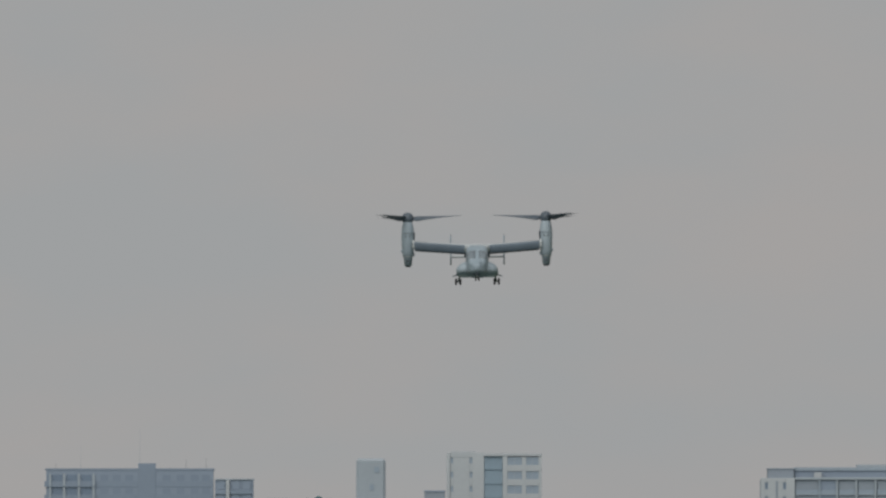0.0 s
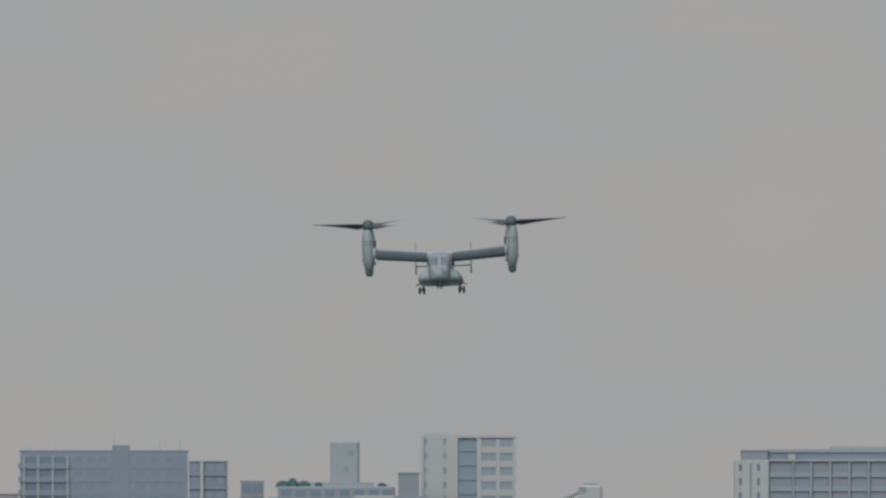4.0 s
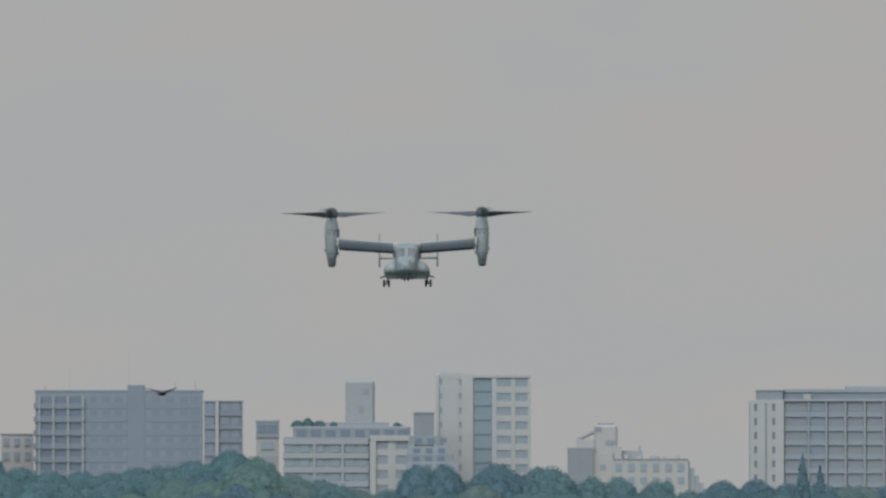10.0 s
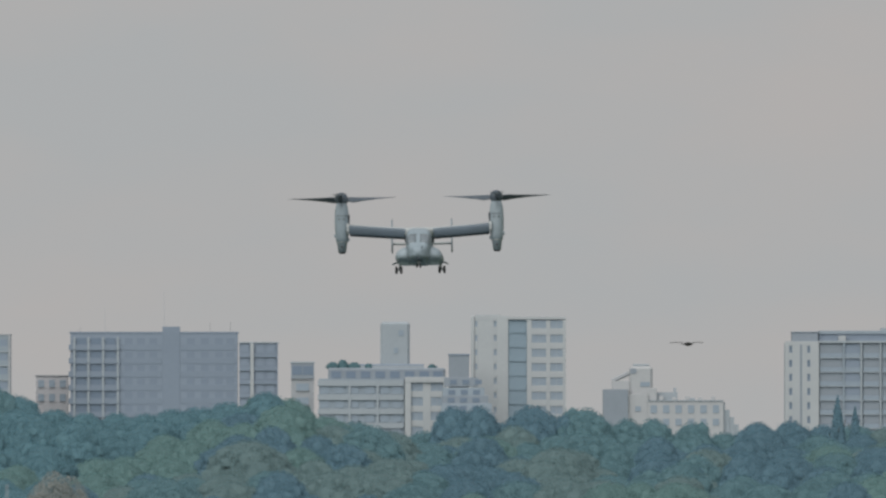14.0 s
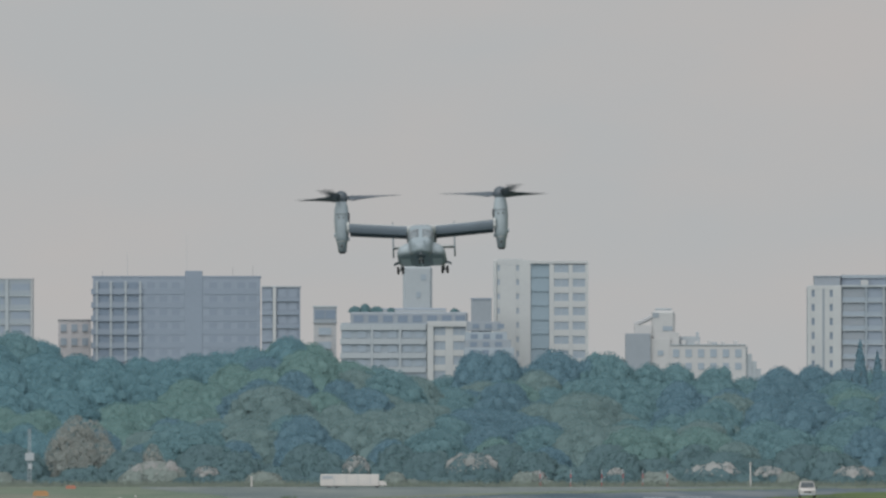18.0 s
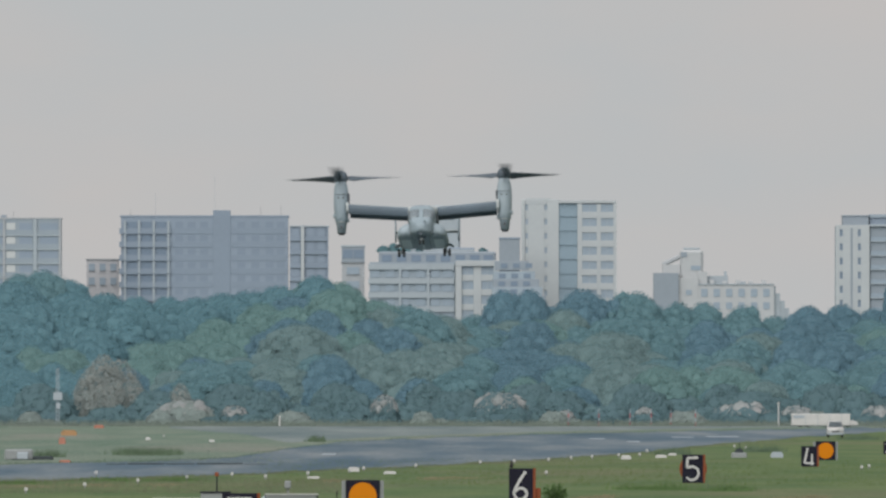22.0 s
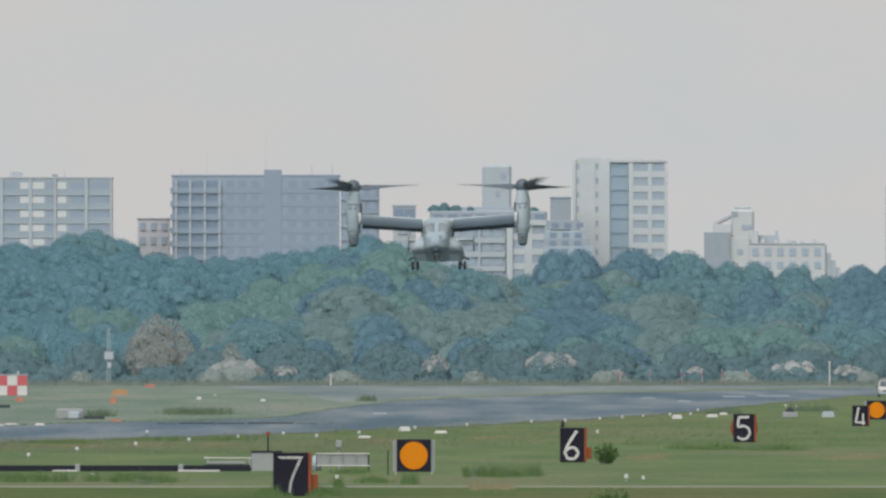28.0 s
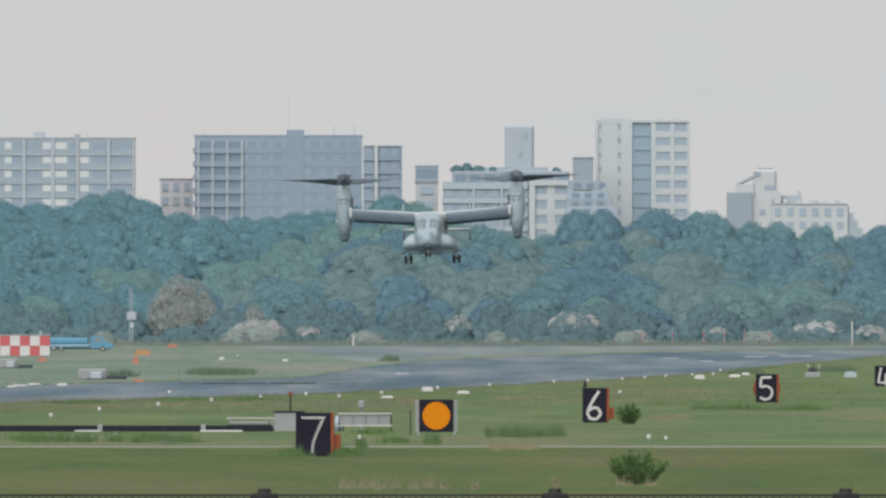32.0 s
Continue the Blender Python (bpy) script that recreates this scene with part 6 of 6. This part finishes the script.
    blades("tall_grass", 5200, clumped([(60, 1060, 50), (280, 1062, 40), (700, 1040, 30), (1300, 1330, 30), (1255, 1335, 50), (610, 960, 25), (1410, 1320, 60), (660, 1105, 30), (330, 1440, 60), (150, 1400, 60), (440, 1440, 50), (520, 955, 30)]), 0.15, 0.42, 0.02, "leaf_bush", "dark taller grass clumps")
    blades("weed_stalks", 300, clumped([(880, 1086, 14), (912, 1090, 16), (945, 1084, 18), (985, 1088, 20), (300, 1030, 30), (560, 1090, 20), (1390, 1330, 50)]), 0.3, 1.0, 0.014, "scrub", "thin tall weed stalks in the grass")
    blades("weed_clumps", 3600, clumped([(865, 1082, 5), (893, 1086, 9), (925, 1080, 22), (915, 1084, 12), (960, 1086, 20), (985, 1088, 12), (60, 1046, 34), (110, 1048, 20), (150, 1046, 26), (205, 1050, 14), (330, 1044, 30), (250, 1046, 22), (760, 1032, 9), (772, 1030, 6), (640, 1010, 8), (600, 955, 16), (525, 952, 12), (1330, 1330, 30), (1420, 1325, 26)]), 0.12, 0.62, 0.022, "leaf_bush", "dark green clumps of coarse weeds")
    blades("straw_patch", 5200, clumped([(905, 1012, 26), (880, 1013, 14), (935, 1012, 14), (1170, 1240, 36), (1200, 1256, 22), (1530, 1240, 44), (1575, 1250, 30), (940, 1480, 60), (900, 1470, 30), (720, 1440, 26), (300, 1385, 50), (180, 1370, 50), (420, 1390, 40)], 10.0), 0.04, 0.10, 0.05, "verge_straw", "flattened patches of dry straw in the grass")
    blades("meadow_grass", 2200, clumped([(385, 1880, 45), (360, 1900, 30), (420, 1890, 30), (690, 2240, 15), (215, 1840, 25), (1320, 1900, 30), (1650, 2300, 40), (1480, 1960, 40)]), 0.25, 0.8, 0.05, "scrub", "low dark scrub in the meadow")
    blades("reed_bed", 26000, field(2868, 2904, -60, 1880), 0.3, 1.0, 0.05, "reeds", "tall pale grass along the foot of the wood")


make_tufts()


def make_fence():
    d = 160.0
    top = height(869.5, d)
    low = ground_z(0, d)
    ob = thing("mesh_fence", 0, d, low, "black welded wire fence with capped posts", "fence")
    h = top - low
    posts = [across(-47 + 514.5 * i, d) for i in range(-1, 6)]
    for x in posts:
        p = slab("post", x - 0.045, x + 0.045, -0.045, 0.045, -0.4, h - 0.03, "fence_black", ob, "", 0.005)
        c = part("cap", tube_bm((x, 0, h - 0.035), (x, 0, h + 0.018), 0.052, 0.044, 14), "fence_black", ob, "round post cap")
        slab("clamp", x - 0.09, x + 0.09, -0.06, 0.06, h - 0.055, h - 0.015, "fence_black", ob, "", 0.005)
    for x0, x1 in zip(posts, posts[1:]):
        bm = bmesh.new()
        n = 44
        for i in range(1, n):
            x = x0 + (x1 - x0) * i / n
            box_bm(x - 0.004, x + 0.004, -0.004, 0.004, 0.05, h - 0.028, 0, bm)
        for z in [h - 0.03, h - 0.055] + [h - 0.105 - 0.05 * k for k in range(int((h - 0.2) / 0.05))]:
            t = 0.007 if z > h - 0.06 else 0.004
            box_bm(x0, x1, -0.006, 0.006, z - t, z + t, 0, bm)
        part("panel", bm, "fence_black", ob, "black wire mesh panel")


make_fence()


# ---- what moves ----
def hover(b, v, d, pitch, roll, yaw):
    return pose(across(b, d), d, height(v, d), -pitch, -roll, -yaw)


def flight(rows, d, climb, heading):
    """Poses along survey points; climb: metres a second by which the distance grows."""
    return [(t, pose(across(b, d + climb * t), d + climb * t, height(v, d + climb * t), 0, 0, heading)) for t, b, v in rows]


def motions():
    track = [
        (0, 1106.6, -157.6, 2322, 1.0, 0.62, 0.6), (0.5, 1107.5, -152.7, 2311, 1.1, 1.48, 0.7), (1, 1106.1, -147.2, 2301, 1.2, 2.61, 0.8),
        (1.5, 1103.0, -143.9, 2290, 1.3, 2.65, 1.0), (2, 1100.7, -139.1, 2280, 1.4, 1.69, 1.3), (2.5, 1098.3, -134.3, 2270, 1.5, 0.64, 1.6),
        (3, 1095.4, -127.1, 2260, 1.6, 0.76, 1.8), (3.5, 1091.3, -120.1, 2251, 1.7, 1.38, 2.0), (5.5, 1073.4, -90.8, 2213, 2.1, 1.88, 2.1),
        (6, 1064.8, -84.6, 2204, 2.5, 1.70, 2.1), (6.5, 1058.4, -77.4, 2195, 2.5, 1.42, 1.9), (7, 1050.7, -70.3, 2186, 2.4, 1.31, 1.8),
        (7.5, 1042.8, -64.0, 2177, 2.4, 1.01, 1.5), (8, 1034.1, -56.9, 2168, 2.4, 0.77, 1.2), (8.5, 1025.9, -49.8, 2160, 2.3, 0.94, 1.1),
        (9, 1017.5, -42.6, 2151, 2.3, 1.00, 1.0), (9.5, 1010.5, -32.5, 2143, 2.3, 0.88, 1.0), (10, 1001.6, -22.3, 2135, 2.3, 0.38, 1.1),
        (10.5, 995.3, -9.9, 2127, 2.2, 0.11, 1.2), (11, 988.5, -1.3, 2119, 2.2, 0.27, 1.4), (11.5, 982.5, 5.8, 2111, 2.2, 0.38, 1.6),
        (12, 975.7, 15.2, 2103, 2.2, 0.55, 1.7), (12.5, 972.6, 24.6, 2095, 2.2, 0.44, 1.8), (13, 968.2, 34.7, 2087, 2.3, 0.65, 1.8),
        (13.5, 963.8, 44.9, 2080, 2.3, 0.91, 1.7), (14, 961.6, 55.1, 2072, 2.4, 0.96, 1.6), (14.5, 956.3, 65.2, 2065, 2.7, 1.06, 1.5),
        (16.5, 939.9, 111.8, 2036, 4.2, 1.48, 1.4), (17, 936.2, 124.5, 2030, 4.5, 1.58, 1.3), (17.5, 931.6, 137.9, 2023, 5.0, 1.57, 1.3),
        (18, 925.5, 150.6, 2016, 5.4, 1.62, 1.3), (18.5, 921.0, 161.5, 2009, 5.5, 1.71, 1.4), (19, 914.5, 174.0, 2003, 5.7, 1.29, 1.5),
        (19.5, 908.8, 187.9, 1996, 6.0, 0.98, 1.6), (20, 901.8, 197.2, 1990, 6.2, 0.87, 1.7), (20.5, 895.5, 205.8, 1983, 6.5, 0.71, 1.9),
        (21, 888.9, 212.1, 1977, 6.9, 0.91, 2.0), (21.5, 884.5, 219.2, 1971, 6.9, 1.16, 2.1), (22, 878.5, 224.7, 1965, 6.9, 1.21, 2.1),
        (22.5, 873.8, 230.2, 1958, 7.1, 1.22, 2.1), (23, 867.8, 238.0, 1952, 7.3, 1.26, 2.0), (23.5, 862.5, 245.1, 1947, 7.4, 1.41, 1.8),
        (24, 856.2, 254.4, 1941, 7.6, 1.20, 1.6), (24.5, 850.6, 260.7, 1935, 7.7, 0.90, 1.5), (25, 844.9, 268.6, 1929, 7.8, 0.65, 1.4),
        (25.5, 839.6, 278.0, 1924, 7.5, 0.60, 1.4), (27.5, 817.3, 308.7, 1901, 5.4, 0.50, 1.4), (28, 814.8, 317.3, 1896, 5.1, 0.39, 1.5),
        (28.5, 809.2, 325.1, 1891, 4.7, 1.51, 1.7), (29, 802.7, 330.6, 1886, 4.3, 1.99, 1.8), (29.5, 796.5, 339.3, 1880, 3.8, 1.88, 2.0),
        (30, 793.0, 346.4, 1875, 3.4, 1.45, 2.3), (30.5, 786.0, 354.2, 1870, 2.8, 1.98, 2.6), (31, 776.4, 360.5, 1865, 2.3, 2.41, 2.7),
        (31.5, 768.3, 366.8, 1860, 2.2, 1.93, 2.8), (32, 762.1, 376.2, 1856, 2.8, 1.15, 2.9),
    ]
    walk(aircraft, [(t, hover(*row)) for t, *row in track])
    # both rotors turn in step, mirrored, at 412 turns a minute, with the small drifts of the governor
    drift = [(0, 0), (1, 25), (2, 15), (3, 20), (6, 40), (7, 5), (8, 33), (9, 30), (10, 28), (11, 5), (12, 40), (13, 15), (14, 30), (17, 42), (18, 15), (19, 45), (20, 5), (21, 48), (22, 28), (23, 44), (24, 30),
             (25, 32), (28, 12), (29, 40), (30, 25), (31, 55), (32, 38)]
    turns = [(t, a + 120 * round((2472 * t - a) / 120)) for t, a in drift]
    for hub, way, phase in zip(rotors, (1, -1), (0, 180)):
        x, y, z = hub.location
        walk(hub, [(i / FPS, pose(x, y, z, 0, 0, phase + way * float(np.interp(i / FPS, [q[0] for q in turns], [q[1] for q in turns])))) for i in range(961)])
    d = 2830.0
    walk(white_truck, [(0.0, pose(across(1060 - 19 * 196, d), d, 0)), (16.0, pose(across(1060 - 3 * 196, d), d, 0)), (32.0, pose(across(1060 + 13 * 196, d), d, 0))])
    d = 2620.0
    walk(blue_truck, [(0.0, pose(across(200 - 32 * 164, d), d, 0)), (28.0, pose(across(200 - 4 * 164, d), d, 0)), (32.0, pose(across(200, d), d, 0))])
    walk(bird_a, flight([(0.0, -2600, 60), (8.0, -240, 190), (9.0, 155, 208), (9.5, 361, 223), (10, 568, 246), (10.5, 732, 266), (11, 862, 275), (11.5, 991, 271), (12, 1102, 265), (12.5, 1191, 258),
                         (13, 1292, 258), (13.5, 1369, 260), (14, 1437, 261), (14.5, 1499, 278), (16, 1690, 300), (18, 2000, 330), (32.0, 5200, 300)], 880.0, 6.4, 50))
    walk(bird_b, flight([(0.0, 13400, -200), (20.0, 3100, 100), (22.0, 1990, 250), (22.8, 1536, 342), (23, 1429, 364), (23.5, 1101, 405), (24, 776, 541), (24.5, 414, 621), (25, 90, 602), (25.5, -230, 560), (32.0, -4600, 200)], 800.0, -1.0, 168))
    for (w, s), rate, mid, far in [(q, 2.2, 12, 13) for q in wings_a] + [(q, 3.6, -5, 42) for q in wings_b]:
        x, y, z = w.location
        walk(w, [(i / 15, pose(x, y, z, s * (mid + far * math.sin(2 * math.pi * rate * i / 15)), 0, 0)) for i in range(481)])


motions()
